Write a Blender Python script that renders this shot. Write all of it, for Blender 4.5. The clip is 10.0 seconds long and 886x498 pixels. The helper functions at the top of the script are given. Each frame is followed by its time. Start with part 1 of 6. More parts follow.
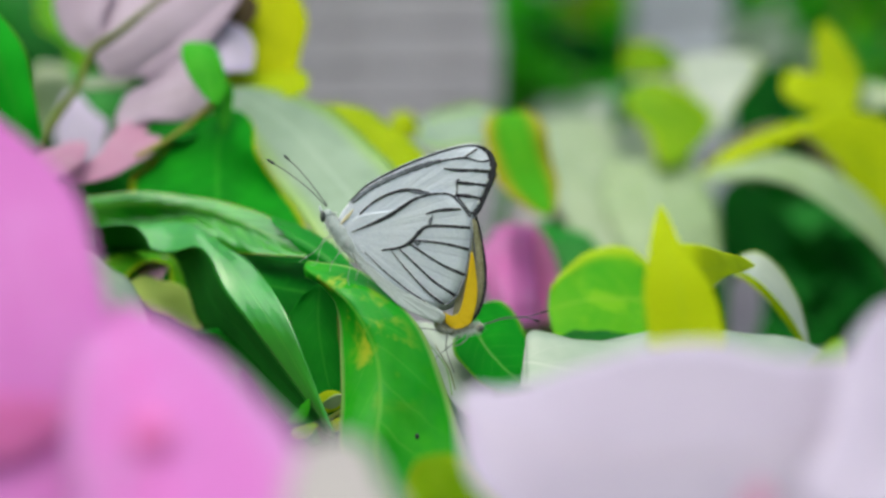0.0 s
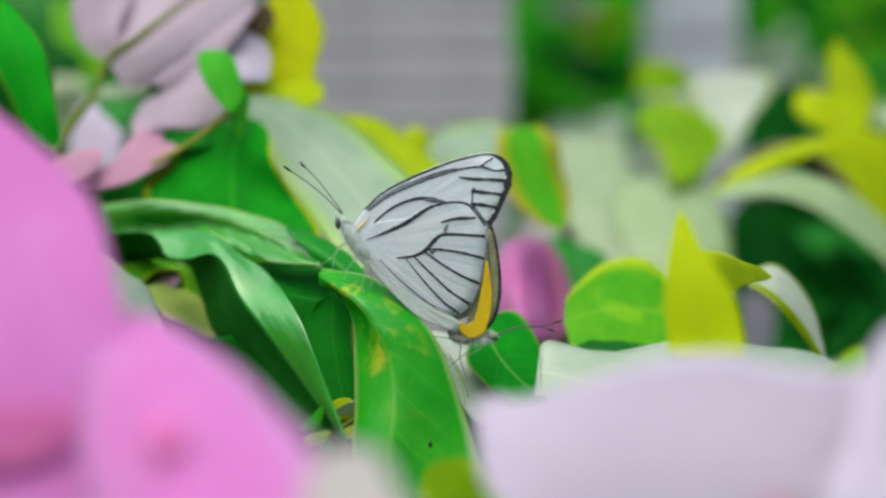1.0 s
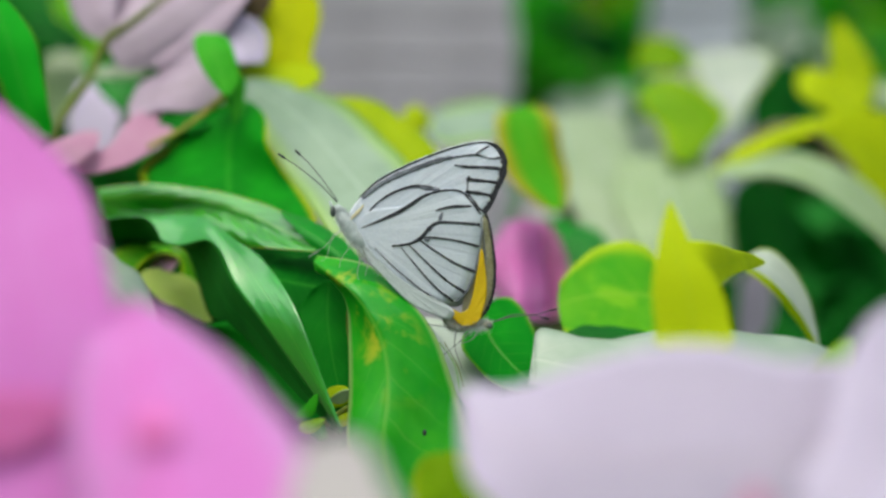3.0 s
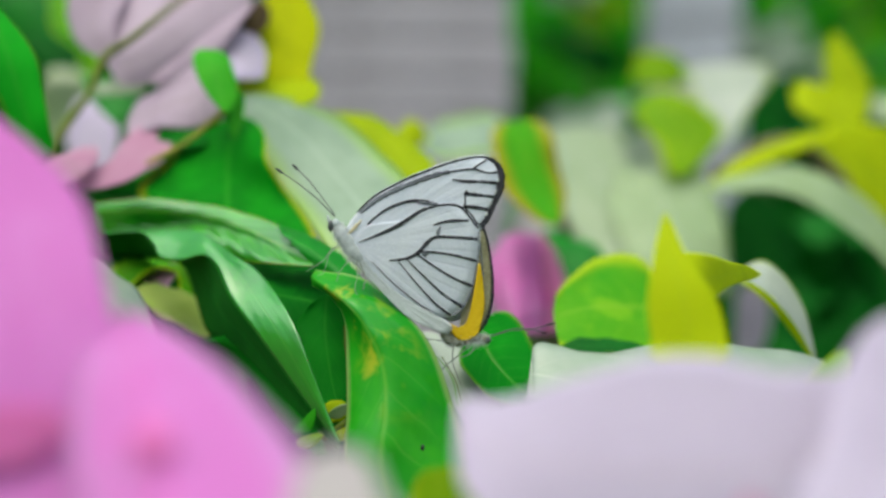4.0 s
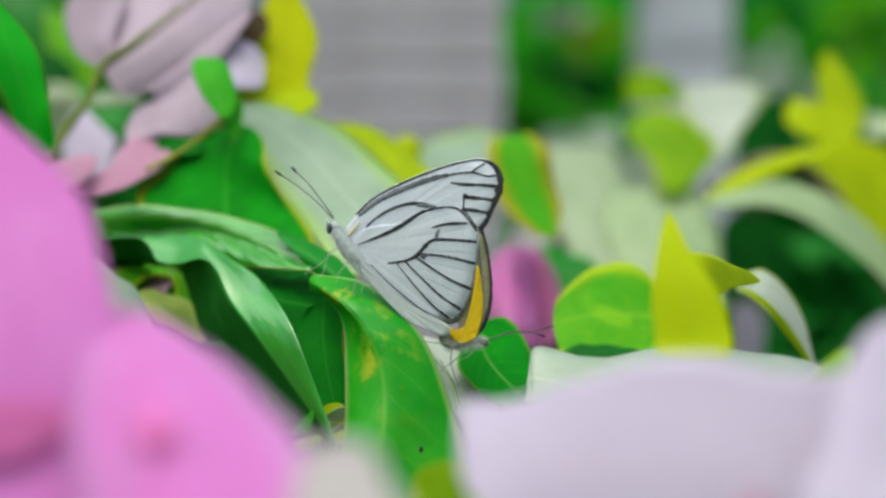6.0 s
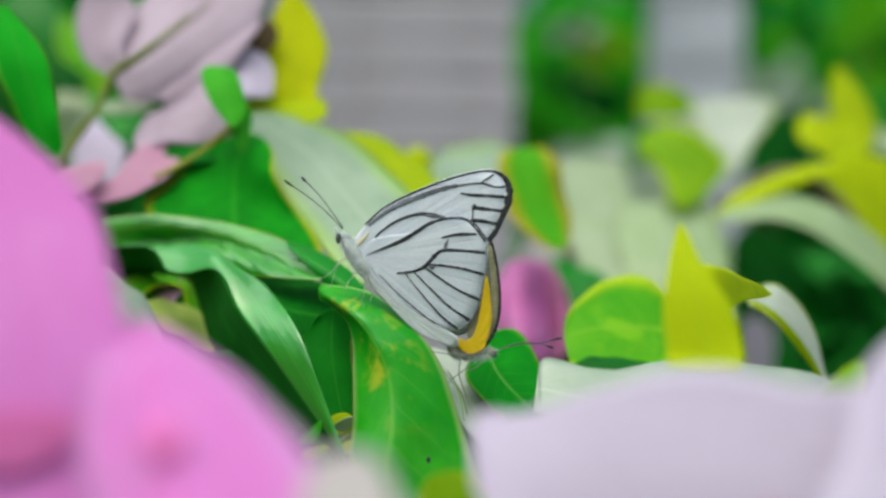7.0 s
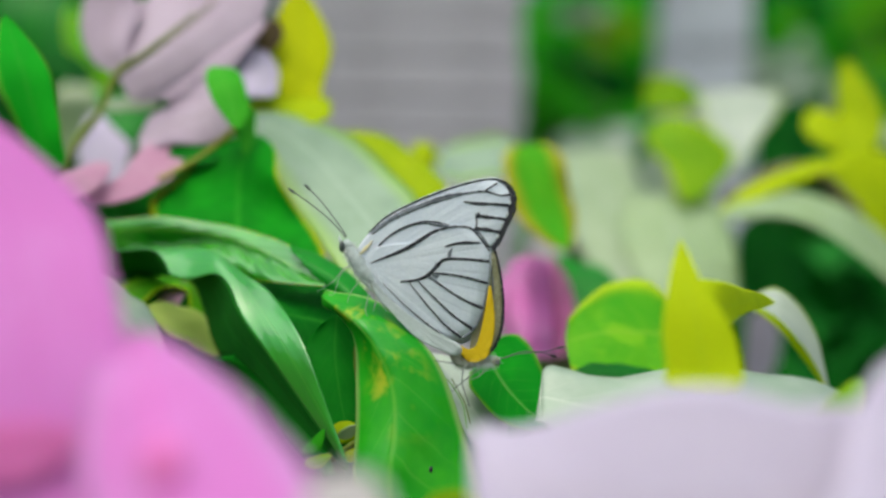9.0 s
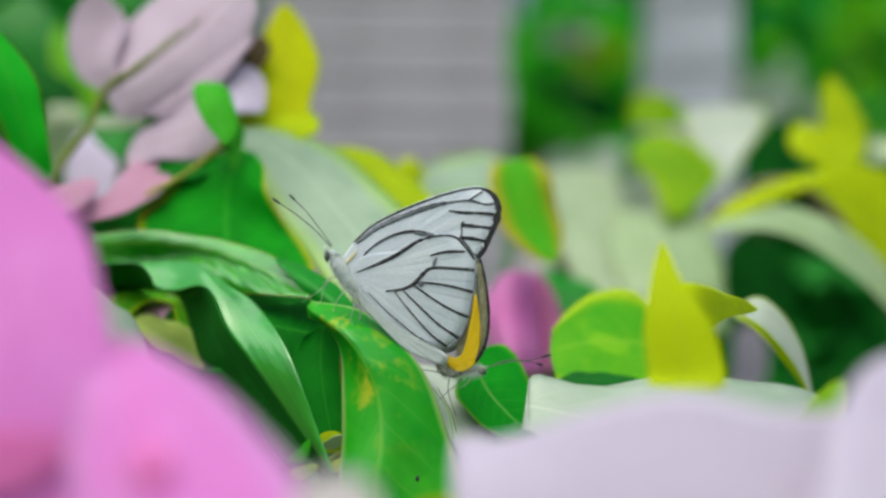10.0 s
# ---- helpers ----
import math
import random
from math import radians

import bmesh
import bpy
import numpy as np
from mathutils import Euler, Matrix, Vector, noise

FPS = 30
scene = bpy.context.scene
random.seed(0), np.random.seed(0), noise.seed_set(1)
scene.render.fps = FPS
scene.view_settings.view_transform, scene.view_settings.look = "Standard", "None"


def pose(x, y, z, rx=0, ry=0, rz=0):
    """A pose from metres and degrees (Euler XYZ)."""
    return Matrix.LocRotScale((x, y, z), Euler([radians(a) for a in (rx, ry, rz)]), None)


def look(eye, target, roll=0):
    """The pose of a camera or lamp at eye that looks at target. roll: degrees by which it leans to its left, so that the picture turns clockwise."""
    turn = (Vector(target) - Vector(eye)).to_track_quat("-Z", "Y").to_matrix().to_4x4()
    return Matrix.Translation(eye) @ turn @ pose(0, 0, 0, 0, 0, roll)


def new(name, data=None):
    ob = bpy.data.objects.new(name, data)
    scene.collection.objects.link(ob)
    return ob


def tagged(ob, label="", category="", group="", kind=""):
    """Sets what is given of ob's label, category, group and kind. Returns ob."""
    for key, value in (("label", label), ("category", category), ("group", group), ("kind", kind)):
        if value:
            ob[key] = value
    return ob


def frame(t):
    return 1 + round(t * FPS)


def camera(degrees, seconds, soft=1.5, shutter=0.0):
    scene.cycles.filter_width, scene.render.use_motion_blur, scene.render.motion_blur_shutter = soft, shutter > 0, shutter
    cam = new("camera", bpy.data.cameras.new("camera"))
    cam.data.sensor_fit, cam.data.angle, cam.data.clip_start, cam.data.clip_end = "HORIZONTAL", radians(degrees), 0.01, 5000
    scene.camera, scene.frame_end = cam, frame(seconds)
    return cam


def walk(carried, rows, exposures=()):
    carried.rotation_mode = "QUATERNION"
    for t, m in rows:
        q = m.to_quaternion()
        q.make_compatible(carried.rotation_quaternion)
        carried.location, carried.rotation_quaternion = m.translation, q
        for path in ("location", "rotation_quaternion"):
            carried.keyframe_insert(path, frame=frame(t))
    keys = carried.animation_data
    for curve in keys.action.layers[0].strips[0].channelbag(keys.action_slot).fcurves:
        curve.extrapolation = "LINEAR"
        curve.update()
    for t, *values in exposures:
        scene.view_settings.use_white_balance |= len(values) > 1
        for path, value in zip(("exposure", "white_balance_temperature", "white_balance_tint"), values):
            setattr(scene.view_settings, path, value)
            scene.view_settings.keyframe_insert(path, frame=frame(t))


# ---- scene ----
cam = camera(34.0, 10.0, soft=2.7)
cam.data.dof.use_dof = True
cam.data.dof.focus_distance = 0.2564
cam.data.dof.aperture_fstop = 6.8
cam.data.dof.aperture_blades = 0

# seconds, x, y, z, pitch, roll, yaw of the hand-held camera
PATH = [
    (0.0, -0.00000, 0.00000, 0.00000, 0.000, -0.000, 0.000),
    (0.5, -0.00069, 0.00000, -0.00094, 0.481, -0.598, -0.022),
    (1.0, -0.00106, 0.00000, -0.00275, 0.942, -0.558, 0.346),
    (1.5, -0.00064, 0.00000, -0.00009, 0.257, -0.722, 0.554),
    (2.0, 0.00107, 0.00000, 0.00010, -0.158, -0.568, 0.626),
    (2.5, 0.00094, 0.00000, 0.00092, -0.396, -0.734, 0.646),
    (4.0, 0.00062, 0.00000, 0.00113, 0.183, -0.625, 0.435),
    (4.5, -0.00026, 0.00000, -0.00248, 0.890, -0.965, 0.089),
    (5.0, -0.00173, 0.00000, -0.00261, 1.157, -1.122, -0.190),
    (5.5, -0.00139, 0.00000, -0.00335, 1.192, -0.721, -0.081),
    (7.0, -0.00061, 0.00000, -0.00477, 2.014, -1.130, 0.431),
    (7.5, -0.00210, 0.00000, -0.00316, 1.334, -1.544, 0.596),
    (8.0, -0.00108, 0.00000, -0.00304, 1.212, -1.348, 0.924),
    (8.5, 0.00011, 0.00000, 0.00010, 0.785, -1.332, 1.039),
    (9.0, 0.00007, 0.00000, 0.00120, 1.022, -1.351, 0.744),
    (9.5, -0.00133, 0.00000, 0.00104, 1.253, -1.663, 0.236),
    (10.0, 0.00076, 0.00000, -0.00198, 2.097, -0.940, 0.306),
]
walk(cam, [(t, pose(x, y, 1.0 + z, 90 + pitch, roll, yaw)) for t, x, y, z, pitch, roll, yaw in PATH],
     exposures=[(0.0, 0.44, 6250, 0.5), (10.0, 0.44, 6250, 0.5)])

# ---- light: bright, thinly clouded sky ----
world = bpy.data.worlds.new("sky")
scene.world = world
world.use_nodes = True
sky = world.node_tree.nodes.new("ShaderNodeTexSky")
sky.sky_type, sky.sun_disc = "NISHITA", False
sky.sun_elevation, sky.sun_rotation = radians(70), radians(-142)
sky.air_density, sky.dust_density, sky.ozone_density = 1.0, 8.0, 0.6
back = world.node_tree.nodes["Background"]
back.inputs["Strength"].default_value = 0.11
world.node_tree.links.new(sky.outputs[0], back.inputs["Color"])

sun = new("sun", bpy.data.lights.new("sun", "SUN"))
sun.data.energy, sun.data.angle, sun.data.color = 1.5, radians(100), (1.0, 0.985, 0.96)
sun.matrix_world = look((-0.5, -0.45, 3.3), (0, 0.2, 1.0))


# ---- materials ----
def nodes_of(name):
    m = bpy.data.materials.new(name)
    m.use_nodes = True
    nt = m.node_tree
    return m, nt, nt.nodes["Principled BSDF"], nt.nodes["Material Output"]


def node(nt, kind, **settings):
    n = nt.nodes.new(kind)
    for k, v in settings.items():
        n.inputs[k].default_value = v
    return n


def maths(nt, op, a, b=None):
    n = nt.nodes.new("ShaderNodeMath")
    n.operation = op
    for i, v in enumerate((a, b)):
        if v is None:
            continue
        if isinstance(v, (int, float)):
            n.inputs[i].default_value = v
        else:
            nt.links.new(v, n.inputs[i])
    return n.outputs[0]


def blend(nt, factor, a, b):
    n = nt.nodes.new("ShaderNodeMix")
    n.data_type = "RGBA"
    for socket, v in ((n.inputs[0], factor), (n.inputs[6], a), (n.inputs[7], b)):
        if isinstance(v, (int, float)):
            socket.default_value = v
        elif isinstance(v, tuple):
            socket.default_value = (*v, 1)
        else:
            nt.links.new(v, socket)
    return n.outputs[2]


def ramp(nt, value, lo, hi):
    n = nt.nodes.new("ShaderNodeMapRange")
    n.interpolation_type = "SMOOTHSTEP"
    n.inputs["From Min"].default_value, n.inputs["From Max"].default_value = lo, hi
    nt.links.new(value, n.inputs["Value"])
    return n.outputs[0]


def blade_material(name, dark, light, vein, rim=None, rough=0.35, through_light=0.3, blotch=None, veins=9.0, gloss=0.5, sheer=None, wax=0.0, rim_from=0.475, cuticle=1.75, blur=0.18):
    """A leaf or bract: two tones in soft clouds, midrib and side veins along the blade, a rim, patches of another colour."""
    m, nt, bsdf, out = nodes_of(name)
    uv = nt.nodes.new("ShaderNodeTexCoord")
    sep = nt.nodes.new("ShaderNodeSeparateXYZ")
    nt.links.new(uv.outputs["UV"], sep.inputs[0])
    across = maths(nt, "ABSOLUTE", maths(nt, "SUBTRACT", sep.outputs[0], 0.5))
    info = nt.nodes.new("ShaderNodeObjectInfo")
    cloud = node(nt, "ShaderNodeTexNoise", Scale=70.0, Detail=4.0, Roughness=0.6)
    fine = node(nt, "ShaderNodeTexNoise", Scale=900.0, Detail=3.0)
    for n in (cloud, fine):
        nt.links.new(uv.outputs["Object"], n.inputs["Vector"])
    tone = maths(nt, "ADD", maths(nt, "MULTIPLY", cloud.outputs[0], 0.75), maths(nt, "MULTIPLY", info.outputs["Random"], 0.25))
    colour = blend(nt, ramp(nt, tone, 0.3, 0.72), dark, light)
    if blotch:
        patch = node(nt, "ShaderNodeTexNoise", Scale=130.0, Detail=3.0, Roughness=0.55, Distortion=0.2)
        nt.links.new(uv.outputs["Object"], patch.inputs["Vector"])
        near_rib = ramp(nt, across, 0.46, 0.12)
        amount = maths(nt, "MULTIPLY", ramp(nt, patch.outputs[0], 0.50, 0.64), maths(nt, "MULTIPLY", near_rib, ramp(nt, sep.outputs[1], 0.74, 0.5)))
        colour = blend(nt, amount, colour, blotch)
    # side veins run obliquely from the midrib, a little unevenly
    wander = maths(nt, "MULTIPLY", cloud.outputs[0], 0.10)
    phase = maths(nt, "ADD", maths(nt, "SUBTRACT", sep.outputs[1], maths(nt, "MULTIPLY", across, 0.55)), wander)
    saw = maths(nt, "ABSOLUTE", maths(nt, "SUBTRACT", maths(nt, "FRACT", maths(nt, "MULTIPLY", phase, veins)), 0.5))
    side = maths(nt, "MULTIPLY", ramp(nt, saw, 0.07, 0.0), ramp(nt, across, 0.5, 0.1))
    rib = ramp(nt, across, 0.030, 0.008)
    lines = maths(nt, "MAXIMUM", maths(nt, "MULTIPLY", side, 0.45), rib)
    colour = blend(nt, maths(nt, "MULTIPLY", lines, 0.5), colour, vein)
    if rim:
        edge = maths(nt, "ADD", across, maths(nt, "MULTIPLY", cloud.outputs[0], 0.05))
        colour = blend(nt, ramp(nt, edge, rim_from, 0.515), colour, rim)
    nt.links.new(colour, bsdf.inputs["Base Color"])
    bsdf.inputs["Roughness"].default_value = rough
    bsdf.inputs["Specular IOR Level"].default_value = gloss
    bsdf.inputs["Coat Weight"].default_value, bsdf.inputs["Coat Roughness"].default_value = wax, blur
    bsdf.inputs["Coat IOR"].default_value = cuticle
    height = maths(nt, "ADD", maths(nt, "MULTIPLY", lines, -0.3), maths(nt, "ADD", maths(nt, "MULTIPLY", fine.outputs[0], 0.12), cloud.outputs[0]))
    bump = node(nt, "ShaderNodeBump", Strength=0.28, Distance=0.0006)
    nt.links.new(height, bump.inputs["Height"])
    nt.links.new(bump.outputs[0], bsdf.inputs["Normal"])
    glow = nt.nodes.new("ShaderNodeBsdfTranslucent")
    if sheer:
        glow.inputs["Color"].default_value = (*sheer, 1)
    else:
        nt.links.new(colour, glow.inputs["Color"])
    mix = node(nt, "ShaderNodeMixShader", Fac=through_light)
    nt.links.new(bsdf.outputs[0], mix.inputs[1])
    nt.links.new(glow.outputs[0], mix.inputs[2])
    nt.links.new(mix.outputs[0], out.inputs["Surface"])
    return m


def rough_material(name, dark, light, scale=60.0, rough=0.8, bump_size=0.002, stretch=(1, 1, 1), metal=0.0, fine_scale=9.0):
    """A plain surface in two tones with clouds, grain and relief."""
    m, nt, bsdf, out = nodes_of(name)
    co = nt.nodes.new("ShaderNodeTexCoord")
    place = nt.nodes.new("ShaderNodeMapping")
    place.inputs["Scale"].default_value = stretch
    nt.links.new(co.outputs["Object"], place.inputs[0])
    a = node(nt, "ShaderNodeTexNoise", Scale=scale, Detail=5.0, Roughness=0.6)
    b = node(nt, "ShaderNodeTexNoise", Scale=scale * fine_scale, Detail=3.0)
    for n in (a, b):
        nt.links.new(place.outputs[0], n.inputs["Vector"])
    mixed = maths(nt, "ADD", maths(nt, "MULTIPLY", a.outputs[0], 0.65), maths(nt, "MULTIPLY", b.outputs[0], 0.35))
    nt.links.new(blend(nt, ramp(nt, mixed, 0.33, 0.67), dark, light), bsdf.inputs["Base Color"])
    bsdf.inputs["Roughness"].default_value, bsdf.inputs["Metallic"].default_value = rough, metal
    bump = node(nt, "ShaderNodeBump", Strength=0.5, Distance=bump_size)
    nt.links.new(mixed, bump.inputs["Height"])
    nt.links.new(bump.outputs[0], bsdf.inputs["Normal"])
    return m


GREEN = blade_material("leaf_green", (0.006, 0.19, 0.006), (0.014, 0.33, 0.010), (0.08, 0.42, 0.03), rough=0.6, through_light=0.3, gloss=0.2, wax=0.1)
# UNDER: matt underside, its deep shade painted in as dark green
UNDER = blade_material("leaf_underside_shade_dark", (0.006, 0.085, 0.006), (0.014, 0.15, 0.010), (0.02, 0.17, 0.015), rough=0.8, gloss=0.1, through_light=0.12)
# DUSKY: half shade on leaves under others is part of this green
DUSKY = blade_material("leaf_half_shade_green", (0.006, 0.14, 0.006), (0.016, 0.25, 0.010), (0.04, 0.30, 0.02), rough=0.78, gloss=0.1, through_light=0.28)
MATT = blade_material("leaf_matt_green", (0.011, 0.225, 0.006), (0.024, 0.41, 0.010), (0.05, 0.42, 0.02), rim=(0.42, 0.50, 0.01), rough=0.75, through_light=0.35, gloss=0.1)
WAXY = blade_material("leaf_waxy_green", (0.020, 0.26, 0.004), (0.060, 0.42, 0.008), (0.26, 0.48, 0.04), rough=0.55, through_light=0.25, gloss=0.3, wax=1.0, veins=8.0, cuticle=1.88, blur=0.15, rim=(0.40, 0.46, 0.02), rim_from=0.485)
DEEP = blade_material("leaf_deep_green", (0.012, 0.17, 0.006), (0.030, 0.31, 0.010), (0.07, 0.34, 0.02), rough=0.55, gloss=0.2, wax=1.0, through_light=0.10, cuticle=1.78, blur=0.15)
# SHADE: the shade between leaves is put into this darker green
SHADE = blade_material("leaf_shade_dark_green", (0.004, 0.08, 0.006), (0.012, 0.17, 0.012), (0.03, 0.2, 0.02), rough=0.7, gloss=0.15, through_light=0.25)
SPOTTED = blade_material("leaf_green_yellow_patches", (0.024, 0.39, 0.008), (0.09, 0.57, 0.016), (0.20, 0.58, 0.05), rim=(0.36, 0.62, 0.16), rim_from=0.455, rough=0.55, blotch=(0.50, 0.62, 0.03), veins=7.0, gloss=0.15, wax=0.35, cuticle=1.75, blur=0.16)
LIME = blade_material("leaf_lime", (0.40, 0.54, 0.001), (0.56, 0.68, 0.002), (0.50, 0.65, 0.02), rough=0.65, through_light=0.45, gloss=0.12)
VIVID = blade_material("leaf_vivid_green", (0.012, 0.28, 0.008), (0.030, 0.48, 0.014), (0.10, 0.50, 0.04), rim=(0.20, 0.50, 0.04), rough=0.7, through_light=0.35, gloss=0.1)
YELLOW = blade_material("leaf_bright_yellow", (0.60, 0.66, 0.002), (0.74, 0.79, 0.004), (0.60, 0.68, 0.02), rough=0.65, through_light=0.45, gloss=0.12)
LEAFY = blade_material("leaf_young_green", (0.055, 0.39, 0.004), (0.16, 0.51, 0.008), (0.28, 0.57, 0.03), rim=(0.46, 0.64, 0.008), rough=0.6, through_light=0.4, gloss=0.15, rim_from=0.36, blotch=(0.22, 0.56, 0.01))
MELLOW = blade_material("leaf_green_brown_edge", (0.05, 0.42, 0.006), (0.14, 0.54, 0.010), (0.26, 0.56, 0.03), rim=(0.50, 0.44, 0.02), rough=0.6, through_light=0.4, gloss=0.15, rim_from=0.20)
SPROUT = blade_material("leaf_sprout_green", (0.05, 0.42, 0.010), (0.10, 0.54, 0.020), (0.14, 0.56, 0.03), rough=0.6, through_light=0.45, gloss=0.15)
FRESH = blade_material("leaf_fresh_yellow_green", (0.20, 0.44, 0.003), (0.34, 0.58, 0.006), (0.40, 0.60, 0.03), rim=(0.50, 0.62, 0.01), rough=0.6, through_light=0.45, gloss=0.15, rim_from=0.42)
# PALE: the light tones stand in for sky sheen on glossy leaves
PALE = blade_material("leaf_pale_sheen_tint", (0.24, 0.36, 0.14), (0.35, 0.47, 0.24), (0.42, 0.53, 0.35), rough=0.45, through_light=0.25, gloss=0.5, wax=0.3)
PINK = blade_material("bract_pink", (0.72, 0.25, 0.67), (0.76, 0.35, 0.75), (0.74, 0.15, 0.52), rim=(0.70, 0.37, 0.72), rim_from=0.36, rough=0.8, through_light=0.45, gloss=0.1, veins=6.0)
ROSE = blade_material("bract_rose", (0.60, 0.33, 0.48), (0.68, 0.45, 0.58), (0.56, 0.30, 0.44), rough=0.8, through_light=0.45, gloss=0.1, veins=6.0)
MAUVE = blade_material("bract_mauve", (0.88, 0.35, 0.76), (0.94, 0.58, 0.90), (0.72, 0.20, 0.55), rough=0.8, through_light=0.6, gloss=0.1, veins=6.0)
BLUSH = blade_material("bract_bright_pink", (0.73, 0.25, 0.68), (0.76, 0.32, 0.74), (0.71, 0.22, 0.64), rough=0.8, through_light=0.45, gloss=0.1, veins=5.0)
CRIMSON = blade_material("bract_crimson_pink", (0.72, 0.16, 0.49), (0.78, 0.24, 0.59), (0.66, 0.13, 0.43), rough=0.85, through_light=0.4, gloss=0.1, veins=6.0)
MAGENTA = blade_material("bract_deep_pink", (0.68, 0.20, 0.46), (0.80, 0.38, 0.66), (0.58, 0.15, 0.40), rough=0.8, through_light=0.5, gloss=0.1, veins=6.0)
TENDER = blade_material("leaf_tender_yellow_green", (0.54, 0.68, 0.14), (0.66, 0.78, 0.24), (0.66, 0.76, 0.28), rough=0.6, through_light=0.6, gloss=0.15)
LILAC = blade_material("bract_pale_lilac", (0.59, 0.53, 0.67), (0.67, 0.61, 0.75), (0.63, 0.55, 0.66), rough=0.8, through_light=0.4, gloss=0.15, veins=6.0)
CREAM = blade_material("bract_cream", (0.56, 0.53, 0.53), (0.67, 0.63, 0.63), (0.60, 0.57, 0.52), rough=0.75, through_light=0.45, gloss=0.2, veins=6.0)
# SILVER, FROST, SAGE: sky sheen is put into the pale base colour
SILVER = blade_material("leaf_silvery_sheen_tint", (0.16, 0.27, 0.15), (0.28, 0.40, 0.26), (0.38, 0.50, 0.36), rim=(0.26, 0.46, 0.06), rough=0.42, through_light=0.25, gloss=0.5, wax=0.4, rim_from=0.30)
FROST = blade_material("leaf_frosty_sheen_tint", (0.33, 0.44, 0.31), (0.50, 0.58, 0.47), (0.54, 0.61, 0.50), rough=0.42, through_light=0.25, gloss=0.6, wax=0.5)
SAGE = blade_material("leaf_sage_sheen_tint", (0.29, 0.40, 0.20), (0.40, 0.50, 0.31), (0.45, 0.54, 0.38), rough=0.5, through_light=0.3, gloss=0.4, wax=0.3)
BLANCH = blade_material("leaf_whitish_green", (0.38, 0.45, 0.35), (0.52, 0.58, 0.48), (0.54, 0.60, 0.50), rim=(0.34, 0.48, 0.06), rough=0.5, through_light=0.3, gloss=0.4, wax=0.3, rim_from=0.42)
THROAT = rough_material("flower_throat", (0.60, 0.11, 0.38), (0.70, 0.20, 0.48), scale=200, rough=0.9, bump_size=0.0003)
# pinkish lilac, darkened to carry the shade on the upper bracts
DIM_LILAC = blade_material("bract_shaded_lilac", (0.50, 0.40, 0.50), (0.61, 0.51, 0.61), (0.42, 0.33, 0.36), rough=0.8, through_light=0.4, gloss=0.15, veins=6.0)
SHOOT = rough_material("green_shoot_bark", (0.12, 0.17, 0.02), (0.24, 0.30, 0.03), scale=300, rough=0.7, bump_size=0.0003)
TWIG = rough_material("young_twig_bark", (0.26, 0.24, 0.02), (0.42, 0.38, 0.05), scale=300, rough=0.7, bump_size=0.0003)
STEM = rough_material("stem_bark", (0.08, 0.12, 0.003), (0.17, 0.22, 0.006), scale=300, rough=0.7, bump_size=0.0003)
DRY = blade_material("dry_brown_sepal", (0.08, 0.06, 0.03), (0.16, 0.12, 0.06), (0.06, 0.05, 0.03), rough=0.85, gloss=0.1)
BARK = rough_material("old_bark", (0.07, 0.06, 0.03), (0.17, 0.14, 0.08), scale=120, rough=0.85, bump_size=0.001)
POST = rough_material("weathered_stone", (0.29, 0.272, 0.295), (0.50, 0.475, 0.53), scale=9, rough=0.85, bump_size=0.004, stretch=(1, 1, 3))
PALE_STONE = rough_material("pale_bluish_stone", (0.44, 0.46, 0.52), (0.60, 0.63, 0.70), scale=9, rough=0.85, bump_size=0.004, stretch=(1, 1, 3))
MORTAR = rough_material("grey_mortar", (0.12, 0.12, 0.14), (0.18, 0.18, 0.21), scale=60)
GROUND = rough_material("soil_and_grass", (0.03, 0.06, 0.015), (0.09, 0.12, 0.04), scale=2.0, rough=0.95, bump_size=0.02)
FUZZ = rough_material("pale_body_scales", (0.36, 0.42, 0.41), (0.58, 0.65, 0.64), scale=700, rough=0.9, bump_size=0.0004)
DUSK = rough_material("olive_grey_body_scales", (0.19, 0.19, 0.12), (0.42, 0.42, 0.33), scale=700, rough=0.9, bump_size=0.0004)
LIMB = rough_material("insect_leg", (0.10, 0.11, 0.10), (0.22, 0.24, 0.21), scale=1500, rough=0.6, bump_size=0.00005)
DOWNY = rough_material("pale_insect_leg", (0.24, 0.27, 0.21), (0.42, 0.45, 0.37), scale=1500, rough=0.6, bump_size=0.00005)
HAIR = rough_material("pale_hair", (0.52, 0.56, 0.56), (0.72, 0.76, 0.75), scale=900, rough=0.9, bump_size=0.00003)
INK = rough_material("wing_vein_scales", (0.004, 0.004, 0.006), (0.035, 0.036, 0.045), scale=900, rough=0.8, bump_size=0.00005)
SMOKE = rough_material("wing_grey_scales", (0.09, 0.10, 0.12), (0.25, 0.27, 0.31), scale=1300, rough=0.75, bump_size=0.00005)
FEELER = rough_material("antenna_scales", (0.03, 0.03, 0.03), (0.10, 0.10, 0.10), scale=1500, rough=0.6, bump_size=0.00003)
EYE = rough_material("insect_eye", (0.03, 0.04, 0.04), (0.10, 0.12, 0.11), scale=2500, rough=0.3, bump_size=0.00003)


